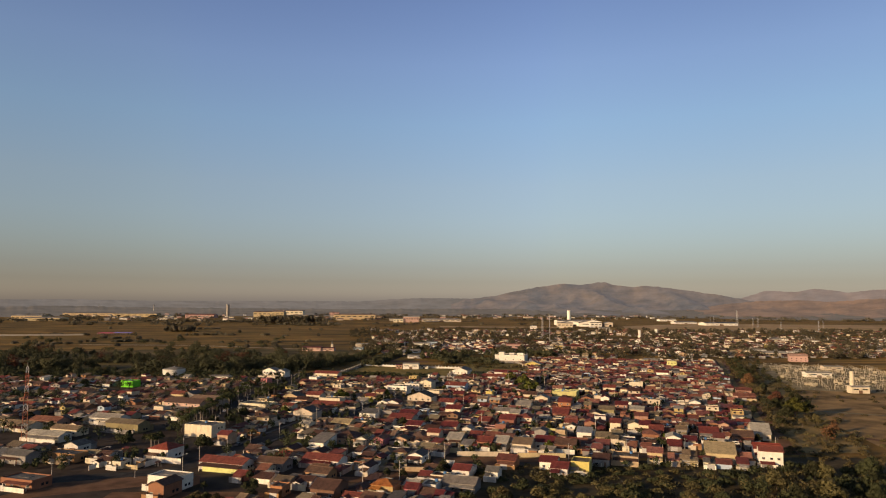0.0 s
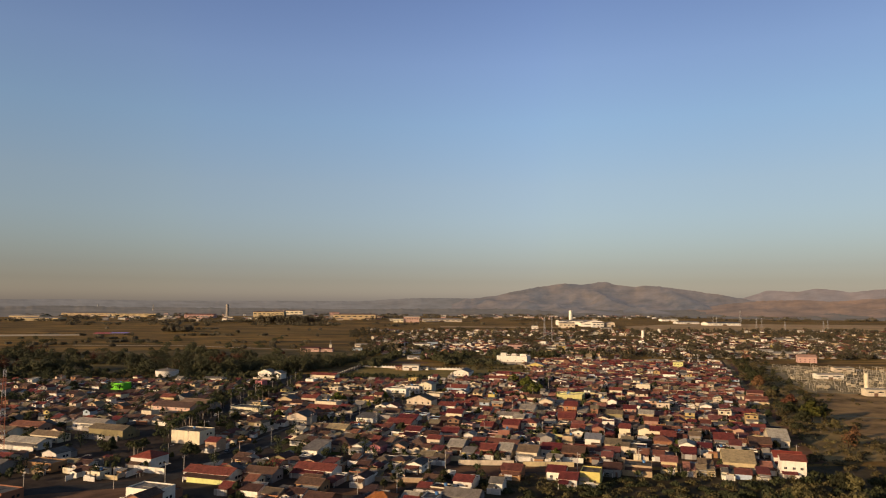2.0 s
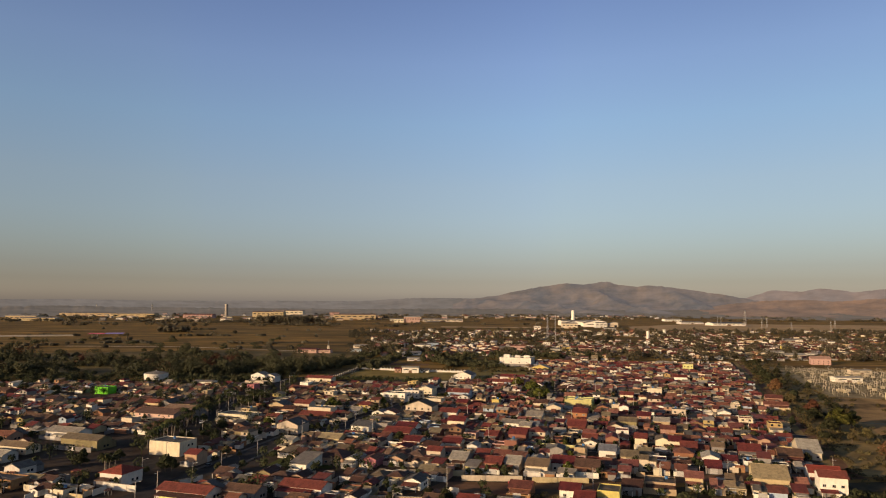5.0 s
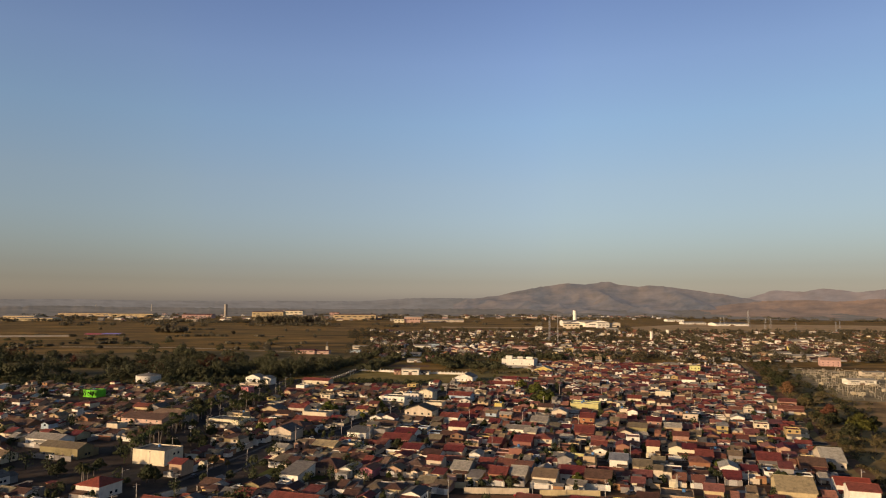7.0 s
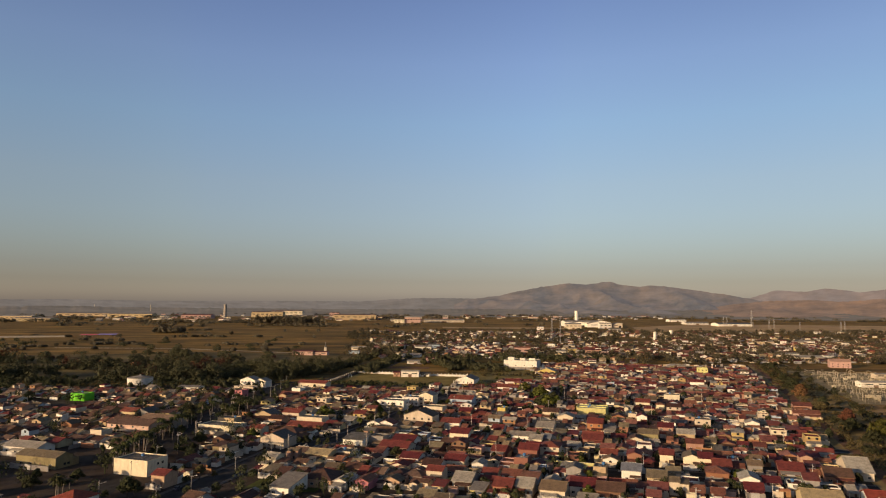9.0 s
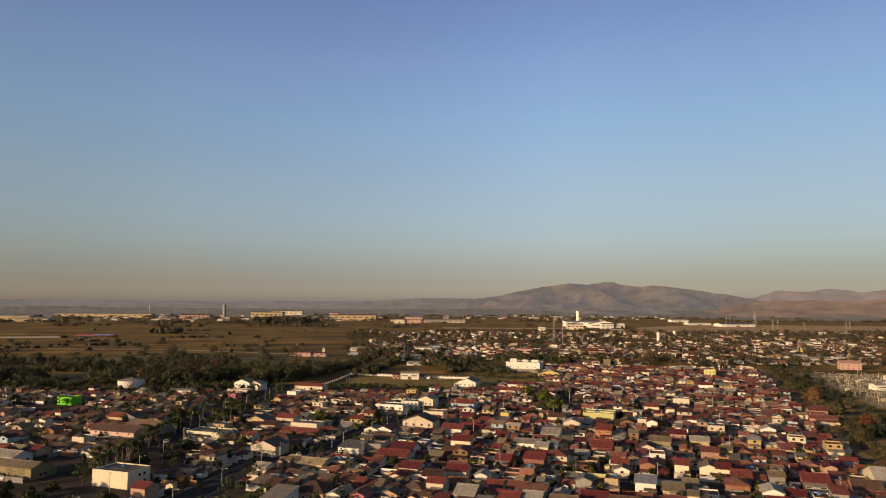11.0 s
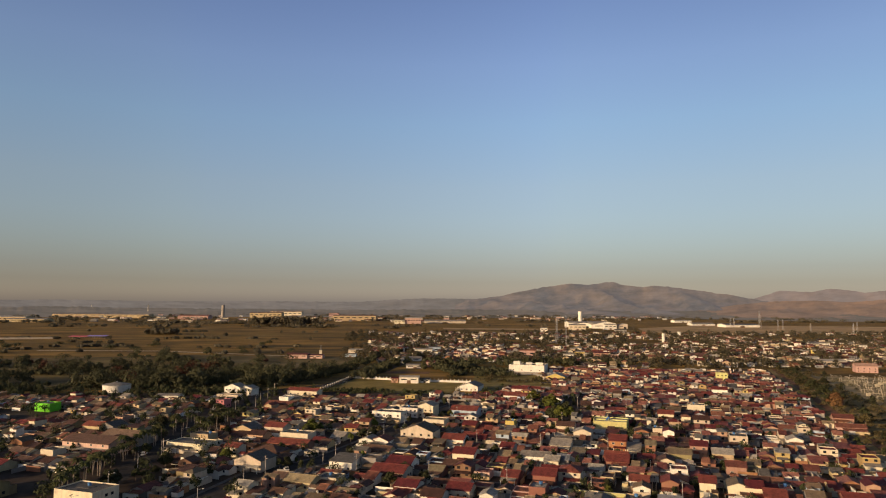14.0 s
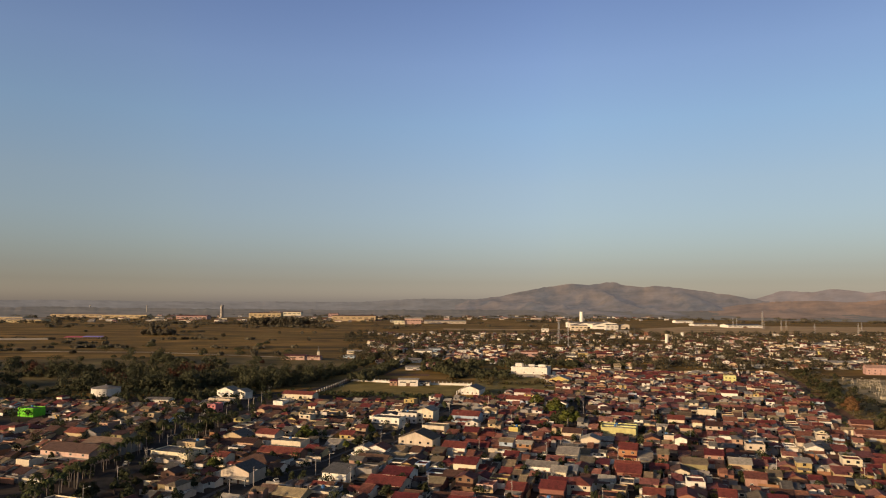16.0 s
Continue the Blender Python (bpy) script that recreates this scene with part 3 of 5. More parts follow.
house(-176.6, 315.7, 13.8, 8, 4.0, "gx", "grey", "grey")
house(-95.8, 273.0, 13.9, 9, 4.8, "flat", "white", "pale")
house(-94.1, 263.1, 6.8, 10, 4.8, "gy", "brick", "brown")
house(-82.5, 302.8, 21.4, 9, 3.4, "gx", "white", "red")
house(-62.2, 302.0, 13.3, 8, 3.6, "gx", "grey", "brown")
house(-47.8, 346.8, 8.3, 14, 3.4, "shed", "white", "pale")
house(-36.3, 358.4, 12.9, 13, 3.4, "hip", "salmon", "brown")
house(-27.2, 353.8, 5.2, 10, 3.4, "gy", "white", "pale")
house(-19.1, 353.1, 5.6, 9, 3.4, "gy", "pink", "clay")
house(-1.8, 391.7, 8.5, 9, 3.5, "gx", "white", "red")
house(-0.2, 316.1, 6.8, 9, 3.4, "gy", "white", "grey")
house(-21.5, 294.8, 5.0, 8, 3.4, "gy", "white", "brown")
house(-12.4, 265.4, 8.7, 8, 3.4, "hip", "yellow", "orange")
house(-33.2, 261.7, 9.6, 12, 3.6, "gx", "brown", "brown")
house(-51.4, 262.0, 5.0, 6, 3.5, "flat", "orange", "grey")
house(-39.7, 285.1, 10.1, 8, 3.4, "gx", "brick", "brown")
house(-41.3, 308.1, 17.3, 9, 3.4, "gx", "white", "red")
house(16.4, 268.4, 13.1, 9, 3.4, "gx", "grey", "pale")
house(5.0, 265.0, 5.6, 8, 3.4, "flat", "white", "grey")
house(-1.9, 260.2, 5.0, 7, 3.4, "gx", "pink", "red")
house(2.0, 489.7, 17.6, 12, 6.0, "gy", "cream", "olive")
house(-16.2, 548.8, 16.9, 10, 5.9, "flat", "white", "grey")
house(-4.2, 567.3, 12.0, 10, 5.5, "flat", "white", "grey")
house(6.7, 567.7, 10.1, 11, 7.2, "gy", "cream", "pale")
house(10.7, 528.1, 12.7, 9, 4.8, "flat", "cream", "olive")
house(30.4, 565.8, 16.9, 11, 4.8, "gx", "skyblue", "red")
house(53.5, 522.3, 5.0, 7, 4.8, "flat", "sunny", "grey")
house(72.9, 643.5, 17.3, 10, 3.4, "gx", "white", "red")
house(43.5, 698.4, 15.3, 18, 4.0, "gy", "white", "pale")
house(80.1, 672.1, 12.2, 9, 4.8, "gx", "white", "red")
house(111.7, 834.6, 36.1, 22, 9.0, "flat", "white", "grey")
house(107.1, 820.5, 50.0, 3, 2.3, "flat", "grey", "grey", detail=False, annex=False, fence=False)
house(127.9, 769.6, 17.2, 14, 4.0, "gy", "sunny", "pale")
house(112.2, 526.7, 19.1, 10, 4.8, "flat", "lime", "pale")
house(71.3, 466.7, 9.5, 12, 3.4, "gx", "cream", "pale")
house(82.5, 509.6, 9.6, 9, 4.8, "gx", "cream", "brown")
house(87.8, 491.7, 9.1, 9, 4.8, "gy", "cream", "pale")
house(99.0, 466.1, 8.2, 11, 5.5, "gx", "orange", "red")
house(89.5, 432.9, 9.4, 12, 3.4, "gx", "clay", "red")
house(62.8, 406.5, 8.6, 10, 5.2, "hip", "cream", "red")
house(54.7, 441.4, 13.1, 8, 3.4, "gx", "white", "pale")
house(60.4, 432.9, 6.2, 8, 3.4, "gx", "cream", "pale")
house(65.8, 434.8, 5.0, 8, 3.4, "gx", "grey", "slate")
house(70.5, 438.9, 5.0, 9, 3.4, "gy", "white", "red")
house(38.9, 406.3, 6.5, 9, 3.4, "gx", "clay", "red")
house(22.8, 441.6, 9.9, 10, 4.8, "gx", "cream", "red")
house(19.8, 481.2, 11.3, 10, 3.4, "gx", "white", "red")
house(52.0, 402.4, 8.8, 10, 4.8, "gx", "clay", "red")
house(-242.7, 589.1, 12.6, 9, 4.9, "flat", "green", "grey", annex=False, fence=False, blank=True)
house(-142.0, 669.1, 14.3, 10, 6.1, "gy", "white", "pale")
house(-131.8, 668.8, 11.2, 9, 5.2, "gy", "white", "pale")
house(-139.5, 643.2, 18.1, 7, 3.4, "flat", "cream", "grey")
house(-132.9, 604.3, 6.5, 8, 5.2, "flat", "pink", "grey")
house(-174.1, 510.7, 11.6, 9, 4.8, "gx", "sand", "red")
house(-165.6, 511.1, 9.6, 10, 4.8, "gy", "grey", "grey")
house(-153.6, 466.0, 27.8, 13, 5.2, "gx", "rose", "rust")
house(-146.2, 481.6, 20.1, 13, 4.8, "gx", "grey", "rust")
house(-163.9, 447.5, 7.3, 7, 4.8, "flat", "cream", "grey")
house(-108.4, 468.0, 20.4, 12, 4.0, "flat", "cream", "grey")
house(-108.1, 484.7, 10.7, 8, 4.8, "flat", "sand", "grey")
house(-61.0, 487.4, 16.1, 9, 4.8, "flat", "cream", "grey")
house(-61.2, 469.6, 20.9, 9, 3.4, "gx", "clay", "red")
house(-68.0, 452.5, 15.2, 11, 3.4, "hip", "brick", "brown")
house(-69.0, 430.8, 13.1, 12, 4.8, "gy", "cream", "grey")
house(-81.1, 489.5, 9.0, 8, 3.9, "gx", "salmon", "brown")
house(-75.5, 507.4, 11.3, 9, 4.8, "gx", "cream", "red")
house(-91.1, 505.2, 14.0, 10, 3.8, "gy", "sand", "grey")
house(-88.3, 665.9, 25.5, 9, 4.0, "gx", "cream", "red")
house(-93.4, 621.1, 7.4, 8, 4.8, "flat", "white", "grey")
house(-92.8, 599.7, 18.9, 8, 3.4, "gx", "salmon", "clay")
house(-17.1, 476.9, 9.8, 8, 3.4, "gy", "white", "clay")
house(-17.7, 454.8, 14.0, 8, 3.4, "gx", "sand", "brown")
house(-5.5, 429.8, 11.2, 11, 3.4, "gx", "white", "red")
house(-30.0, 429.5, 10.5, 10, 4.0, "shed", "white", "grey")
house(169.3, 358.8, 9.9, 12, 3.4, "gx", "clay", "brown")
house(184.1, 370.3, 9.0, 22, 3.4, "gx", "cream", "pale")
house(140.0, 320.0, 12.6, 19, 4.0, "gx", "sand", "sand")
house(162.6, 320.9, 11.4, 10, 4.8, "gx", "white", "scarlet")
house(155.5, 303.6, 9.4, 9, 7.4, "gx", "white", "red")
house(476.5, 853.0, 21.0, 14, 7.0, "gx", "rose", "rose", detail=False)
house(288.2, 779.1, 10.4, 8, 5.9, "flat", "lime", "pale")
house(237.8, 668.4, 11.2, 9, 4.9, "gx", "white", "red")
house(257.3, 541.0, 10.8, 9, 3.8, "gx", "salmon", "clay")
house(243.6, 511.6, 14.8, 8, 3.4, "gx", "rose", "clay")
house(152.8, 550.5, 9.1, 9, 4.8, "gx", "cream", "red")
house(185.3, 584.8, 10.9, 9, 4.8, "flat", "cream", "grey")
house(165.4, 527.2, 8.6, 9, 5.1, "gx", "cream", "brown")
house(121.7, 499.8, 7.5, 8, 3.4, "gy", "brick", "brown")
house(130.0, 499.3, 5.0, 7, 4.8, "flat", "cream", "grey")
house(133.4, 492.1, 5.7, 8, 4.9, "gy", "white", "red")
house(110.1, 520.2, 18.2, 8, 4.9, "flat", "lime", "pale")
house(111.6, 390.7, 5.7, 9, 4.8, "gx", "cream", "red")
house(97.5, 391.3, 6.2, 10, 4.8, "gy", "clay", "red")
house(87.9, 398.0, 7.2, 8, 3.5, "gx", "white", "red")
house(121.0, 443.3, 9.8, 9, 4.0, "gx", "olive", "olive")
house(133.8, 453.7, 7.7, 9, 5.5, "gx", "salmon", "red")
house(140.6, 443.2, 8.8, 9, 4.0, "gx", "sand", "pale")
house(135.4, 418.6, 7.7, 8, 4.0, "gx", "salmon", "clay")
house(144.7, 422.3, 5.0, 8, 3.9, "gx", "sand", "olive")
house(121.0, 386.0, 6.9, 10, 4.8, "gy", "cream", "olive")
house(126.0, 383.4, 5.7, 9, 4.8, "gx", "cream", "red")
house(87.4, 363.1, 7.4, 10, 4.8, "gx", "white", "slate")
house(75.5, 366.6, 5.0, 8, 4.8, "flat", "sand", "grey")
house(95.7, 357.1, 7.4, 10, 3.4, "gx", "sand", "olive")
house(105.0, 364.6, 5.3, 8, 3.4, "gx", "cream", "olive")
house(122.9, 364.4, 8.5, 10, 3.4, "hip", "brick", "clay")
house(130.0, 351.9, 7.0, 10, 4.0, "gy", "white", "pale")
house(155.9, 369.3, 9.4, 12, 3.4, "gx", "clay", "red")
house(129.9, 376.1, 7.3, 10, 3.5, "gx", "clay", "red")
house(162.6, 474.7, 8.3, 9, 5.5, "flat", "cream", "grey")
house(190.9, 474.0, 7.3, 8, 4.0, "gy", "white", "pale")
house(90.7, 439.7, 9.9, 10, 3.4, "gx", "clay", "red")
house(17.5, 386.5, 9.0, 9, 3.6, "gx", "cream", "red")
house(19.4, 354.1, 7.4, 12, 3.4, "gx", "grey", "pale")
house(33.5, 343.9, 7.0, 10, 3.8, "gx", "clay", "red")
house(41.7, 344.2, 6.4, 11, 3.8, "gx", "grey", "pale")
house(51.2, 338.4, 9.1, 11, 4.0, "gx", "cream", "sand")
house(63.3, 344.0, 9.1, 11, 3.8, "gx", "white", "red")
house(72.1, 338.1, 9.9, 11, 3.6, "gx", "brown", "brown")
house(44.4, 461.4, 6.2, 8, 3.4, "gx", "white", "red")
house(56.9, 413.6, 8.6, 9, 3.4, "gx", "brick", "red")
house(26.8, 377.6, 5.0, 7, 3.8, "gy", "white", "pale")
house(7.7, 378.7, 7.5, 9, 3.4, "gx", "white", "brown")
house(-32.7, 403.3, 8.5, 8, 3.4, "flat", "cream", "grey")
house(-43.2, 399.5, 11.3, 9, 3.4, "gx", "sand", "sand")
house(-23.7, 478.2, 7.7, 8, 3.4, "gy", "white", "pale")
house(-9.5, 415.0, 14.3, 11, 3.4, "gx", "cream", "red")
house(69.3, 295.4, 7.7, 10, 4.8, "flat", "sunny", "olive")
house(59.6, 291.4, 6.8, 9, 3.4, "gx", "white", "red")
house(57.1, 302.8, 7.3, 9, 3.4, "gx", "white", "red")
house(39.4, 306.1, 8.1, 9, 3.4, "gx", "brick", "clay")
house(81.4, 307.6, 6.8, 9, 3.4, "gx", "grey", "brown")
house(93.5, 312.2, 11.4, 10, 3.4, "flat", "sand", "olive")
house(30.7, 285.4, 5.0, 7, 3.4, "gx", "white", "grey")
house(18.4, 288.6, 7.3, 8, 3.4, "gx", "white", "red")

# ---- the other houses of the blocks ----
MASS = {}                                      # far houses by material: wall, roof and window shapes


def shifted(shape, x, y, turn):
    c, q = math.cos(radians(turn)), math.sin(radians(turn))
    return [(x + a * c - b * q, y + a * q + b * c, z) for a, b, z in shape.v], shape.f


def far_house(x, y, w, d, h, kind, wall, roof, turn=TURN):
    """A house of the far rows, as part of one joined mass."""
    BUILT.append((*ungrid(x, y), w / 2, d / 2))
    MASS.setdefault(("wall", wall), Shape()).add(*shifted(wall_shape(kind, w, d, h), x, y, turn))
    MASS.setdefault(("roof", roof), Shape()).add(*shifted(roof_shape(kind, w, d, h), x, y, turn))
    if kind != "ell" and RND.random() < 0.85:
        pd, hi, pw = RND.uniform(2.4, 4.2), min(h - 0.1, 2.8), w * RND.uniform(0.3, 0.5)
        px = RND.choice((-1, 1)) * (w / 2 - pw)
        MASS.setdefault(("roof", RND.choice((roof, "pale", "brown"))), Shape()).add(*shifted(Shape().prism([(-d / 2 - pd, hi - pd * 0.2), (-d / 2, hi), (-d / 2, hi + 0.14), (-d / 2 - pd, hi - pd * 0.2 + 0.14)], px - pw, px + pw, "x"), x, y, turn))
    if RND.random() < 0.5:
        px = RND.uniform(-0.3, 0.3) * w
        MASS.setdefault(("wall", RND.choice((wall, "white", "grey"))), Shape()).add(*shifted(Shape().box(px - w * 0.3, px + w * 0.3, d / 2, d / 2 + 2.4, 0, 2.3), x, y, turn))
    if RND.random() < 0.45:
        MASS.setdefault(("wall", RND.choice(("white", "cream", "grey"))), Shape()).add(*shifted(Shape().box(-w / 2, w / 2, -d / 2 - 3.8, -d / 2 - 3.62, 0, 2.1), x, y, turn))
    s = Shape()
    for storey in range(2 if h > 4.6 else 1):
        z = 1.0 + 2.6 * storey
        for k in range(max(1, int(w / 3.4))):
            px = (k + 0.5) / max(1, int(w / 3.4)) * w - w / 2
            fy = front_at(kind, px, w, d)
            s.box(px - 0.65, px + 0.65, fy - 0.04, fy + 0.02, z, z + 1.1)
    MASS.setdefault(("glass", ""), Shape()).add(*shifted(s, x, y, turn))


WALLS = ["white"] * 7 + ["cream"] * 10 + ["sand"] * 6 + ["grey"] * 5 + ["salmon"] * 2 + ["brick"] * 3 + ["clay"] * 2 + ["brown"] * 2 + ["olive"] * 2 + ["rose", "yellow", "yellow", "skyblue"]
RED_ROOFS = ["red"] * 9 + ["faded"] * 8 + ["clay"] * 5 + ["brown"] * 5 + ["olive"] * 2 + ["pale"] * 3 + ["grey"] * 2 + ["sand"] * 2
BROWN_ROOFS = ["brown"] * 11 + ["red"] * 5 + ["clay"] * 2 + ["olive"] * 5 + ["sand"] + ["grey"] * 2 + ["rust"] * 2 + ["pale"]
KINDS = ["gx"] * 8 + ["gy"] * 3 + ["hip"] * 2 + ["flat"] * 2 + ["shed"] * 2 + ["ell"] * 4 + ["twin"] * 5


def near_line(x, y, pts, reach):
    p = Vector((x, y))
    for a, c in zip(pts, pts[1:]):
        a, c = Vector(a), Vector(c)
        k = max(0.0, min(1.0, (p - a).dot(c - a) / (c - a).length_squared))
        if (a + (c - a) * k - p).length < reach:
            return True
    return False


def buildable(x, y, w, d):
    reach = 5 + d / 2
    if near_line(x, y, [(-260, 215), (-190, 240), (-146, 262), (-100, 280)], 27) or (-150 < x < -84 and y < 300):
        return False
    if near_line(x, y, AVENUE, 8 + d / 2) or near_line(x, y, PALM_AVENUE, 17 + d / 2) or near_line(x, y, FRONT, reach):
        return False
    if (-236 < x < -134 and 342 < y < 425) or (-300 < x < -140 and 250 < y < 318):
        return False
    if x > edge_x(y) - 6 or abs(x) > 0.72 * y + 30:
        return False
    if x > avenue_x(y):
        if 232 < y < 335 and -80 < x < 14 and not near_line(x, y, [(-115, 262), (-70, 262), (-40, 258)], 9):
            return True
        if ungrid(x, y)[1] < 325 + d / 2 or (x < 62 and y > 664) or (x < 118 and y > 700) or y > 880:
            return False
        return not (26 < u_clear(x, y) < 44 and 540 < y < 660)
    if x > -112:
        return 318 < y < 650
    return 262 < y < 645 and (noise.noise((x * 0.02, y * 0.016, 4.0)) > -0.26 or y > 560) and not near_line(x, y, [(-260, 215), (-190, 245), (-146, 272)], 22)


def u_clear(x, y):
    return x - (y - 540) * 0.30 - 50


def row_of_houses(v, u0, u1, fill):
    u = u0
    while u < u1:
        w, d = RND.uniform(4.2, 7.6), RND.uniform(5.5, 9.2)
        two = RND.random() < 0.13
        h = RND.uniform(4.4, 5.0) if two else RND.uniform(2.2, 2.7)
        c, vv = u + w / 2, v + RND.uniform(-2.2, 2.2)
        x, y = grid(c, vv)
        if RND.random() < fill and buildable(x, y, w, d) and free(c, vv, w, d, 0.3):
            build = house if y < 388 and abs(x) < 0.58 * y + 8 else far_house
            build(x, y, w, d, h, RND.choice(KINDS), RND.choice(WALLS if not (-110 < x < 0 and y > 480) else ("white", "cream", "cream", "sand", "yellow")), RND.choice(RED_ROOFS if x > 0.04 * y else BROWN_ROOFS), TURN + RND.choice((0, 0, RND.uniform(-4, 4))))
        u += w + RND.choice((0.3, 0.6, 1.2, 2.4, 4.5))


LANES = (322,) + STREETS + (889,)
for lo, hi in zip(LANES, LANES[1:]):
    for v in (lo + 9.5, lo + 21.0, lo + 32.5, lo + 44.0, hi - 12.5):
        row_of_houses(v, -620, 330, 0.93)
for lo in range(206, 326, 12):
    row_of_houses(lo, -420, -60, 0.7)

# ---- yards: lean-tos, low walls and awnings between the houses ----
CR = random.Random(31)
YARD = {}
for _ in range(11000):
    y = 300 + 570 * CR.random() ** 1.15
    x = CR.uniform(-0.66 * y, edge_x(y) - 8)
    u, v = ungrid(x, y)
    what = CR.random()
    w, d = (CR.uniform(3.0, 8.0), 0.16) if what < 0.3 else (0.16, CR.uniform(3.0, 8.0)) if what < 0.55 else (CR.uniform(1.6, 4.2), CR.uniform(1.6, 3.8))
    if min(abs(v - q) for q in STREETS) < 5.2 or not buildable(x, y, max(w, 2), max(d, 2)) or not free(u, v, w + 0.1, d + 0.1):
        continue
    BUILT.append((u, v, w / 2, d / 2))
    h = CR.uniform(1.7, 2.5)
    if what < 0.55:
        YARD.setdefault(("wall", CR.choice(("white", "cream", "cream", "grey", "grey", "sand", "brick"))), Shape()).add(*shifted(Shape().box(-w / 2, w / 2, -d / 2, d / 2, 0, h), x, y, TURN))
    else:
        kind = CR.choice(("shed", "shed", "flat", "gx"))
        if what < 0.85:
            YARD.setdefault(("wall", CR.choice(("white", "cream", "grey", "grey", "sand", "brick", "rose"))), Shape()).add(*shifted(wall_shape(kind, w, d, h), x, y, TURN))
        else:
            posts = Shape()
            for px in (-0.42, 0.42):
                for py in (-0.42, 0.42):
                    posts.box(px * w - 0.05, px * w + 0.05, py * d - 0.05, py * d + 0.05, 0, h)
            YARD.setdefault(("wall", "grey"), Shape()).add(*shifted(posts, x, y, TURN))
        YARD.setdefault(("roof", CR.choice(("brown", "brown", "grey", "rust", "red", "clay", "pale", "olive"))), Shape()).add(*shifted(roof_shape(kind, w, d, h, 0.2, 0.1), x, y, TURN))


def joined(name, masses, label, category):
    """Many shapes of several materials as one mesh."""
    vs, fs, ms = [], [], []
    me = bpy.data.meshes.new(name)
    for i, ((what, key), shape) in enumerate(masses.items()):
        k = len(vs)
        vs += shape.v
        fs += [tuple(j + k for j in f) for f in shape.f]
        ms += [i] * len(shape.f)
        me.materials.append(GLASS if what == "glass" else FAR_WALL[key] if what == "wall" else FAR_ROOF[key])
    me.from_pydata(vs, [], fs)
    me.polygons.foreach_set("material_index", ms)
    me.update()
    return tagged(new(name, me), label, category, kind="stuff")


joined("yard_sheds", YARD, "small lean-tos, awnings and low walls crowded in the yards", "sheds")

# ---- far town, factories, long sheds ----
def hall(x, y, w, d, h, wall, roof, name="building"):
    """A long low building with a shallow roof, a row of openings and a door."""
    base = new("factory_hall" if w > 30 else name)
    base.matrix_basis = pose(x, y, 0, 0, 0, -6 if y < 2000 else 0)
    tagged(base, f"{WALL_WORD[wall]} {'long industrial hall' if w > 30 else 'building'} with {ROOF_WORD[roof]} roof among trees", "factory" if w > 30 else "building", "distant buildings")
    BUILT.append((*ungrid(x, y), w / 2, d / 2))
    rise = min(d, 40) * 0.09
    s = Shape().prism([(-d / 2, 0), (d / 2, 0), (d / 2, h), (0, h + rise), (-d / 2, h)], -w / 2, w / 2, "x")
    part("wall", s, WALL[wall], base)
    t = 0.3
    s = Shape().prism([(-d / 2 - 0.6, h - 0.1), (0, h + rise + 0.02), (d / 2 + 0.6, h - 0.1), (d / 2 + 0.6, h + t), (0, h + rise + t), (-d / 2 - 0.6, h + t)], -w / 2 - 0.5, w / 2 + 0.5, "x")
    part("roof", s, ROOF[roof], base)
    k = max(2, min(7, int(w / 9)))
    band = max(0.9, h * 0.16)
    for i in range(k):
        px = (i + 0.5) / k * w - w / 2
        z = h * 0.55
        part("window", Shape().box(px - w / k * 0.3, px + w / k * 0.3, -d / 2 - 0.06, -d / 2 + 0.05, z, z + band), GLASS, base)
    part("door", Shape().box(-w * 0.06 - 0.6, w * 0.06 + 0.6, -d / 2 - 0.08, -d / 2 + 0.05, 0.02, min(h * 0.5, 4.0)), DOORM, base)
    return base


hall(-1455, 2615, 111.3, 60, 16.2, "sand", "pale")
hall(-1367, 2553, 134.3, 60, 9.9, "sand", "pale")
hall(-1609, 3407, 240.6, 60, 13.4, "sand", "pale")
hall(-1306, 3215, 196.8, 60, 15.1, "sand", "pale")
hall(-962, 3057, 124.9, 60, 14.4, "rose", "clay")
hall(-722, 3330, 144.8, 60, 23.7, "sand", "rust")
hall(-714, 3752, 163.9, 60, 23.8, "cream", "rust")
hall(-732, 4295, 161.1, 60, 24.0, "sand", "pale")
hall(-271, 2885, 170.6, 60, 20.5, "sand", "rust")
hall(-434, 3503, 47.5, 29, 19.6, "rose", "rust")
hall(-79, 2506, 35.7, 21, 11.9, "cream", "pale")
hall(-33, 2518, 55.7, 33, 19.9, "rose", "pale")
hall(81, 2616, 148.5, 60, 8.2, "cream", "pale")
hall(423, 1991, 43.9, 26, 14.1, "cream", "pale")
hall(502, 2244, 109.5, 60, 14.1, "white", "pale")
hall(526, 2040, 33.9, 20, 14.5, "white", "grey")
hall(489, 1809, 28.5, 17, 8.5, "grey", "grey")
hall(1209, 4565, 37.1, 22, 7.4, "white", "pale")
hall(1274, 4591, 67.1, 40, 7.5, "white", "pale")
hall(1023, 2816, 67.7, 41, 6.8, "white", "pale")
hall(956, 2458, 78.3, 47, 5.9, "white", "pale")
hall(1013, 2301, 109.5, 60, 7.3, "white", "slate")
hall(315, 1896, 17.9, 11, 9.0, "white", "pale")
hall(-16, 992, 33.1, 20, 3.0, "white", "pale")
hall(-158, 1022, 27.5, 16, 5.1, "rose", "clay")
hall(-135, 1020, 19.5, 12, 4.3, "rose", "clay")
hall(-91, 1123, 24.3, 15, 4.0, "cream", "pale")
hall(-93, 1048, 15.0, 9, 3.7, "skyblue", "grey")
hall(-51, 1145, 19.1, 11, 5.0, "sunny", "sand")
hall(4, 1073, 23.1, 14, 8.5, "white", "pale")
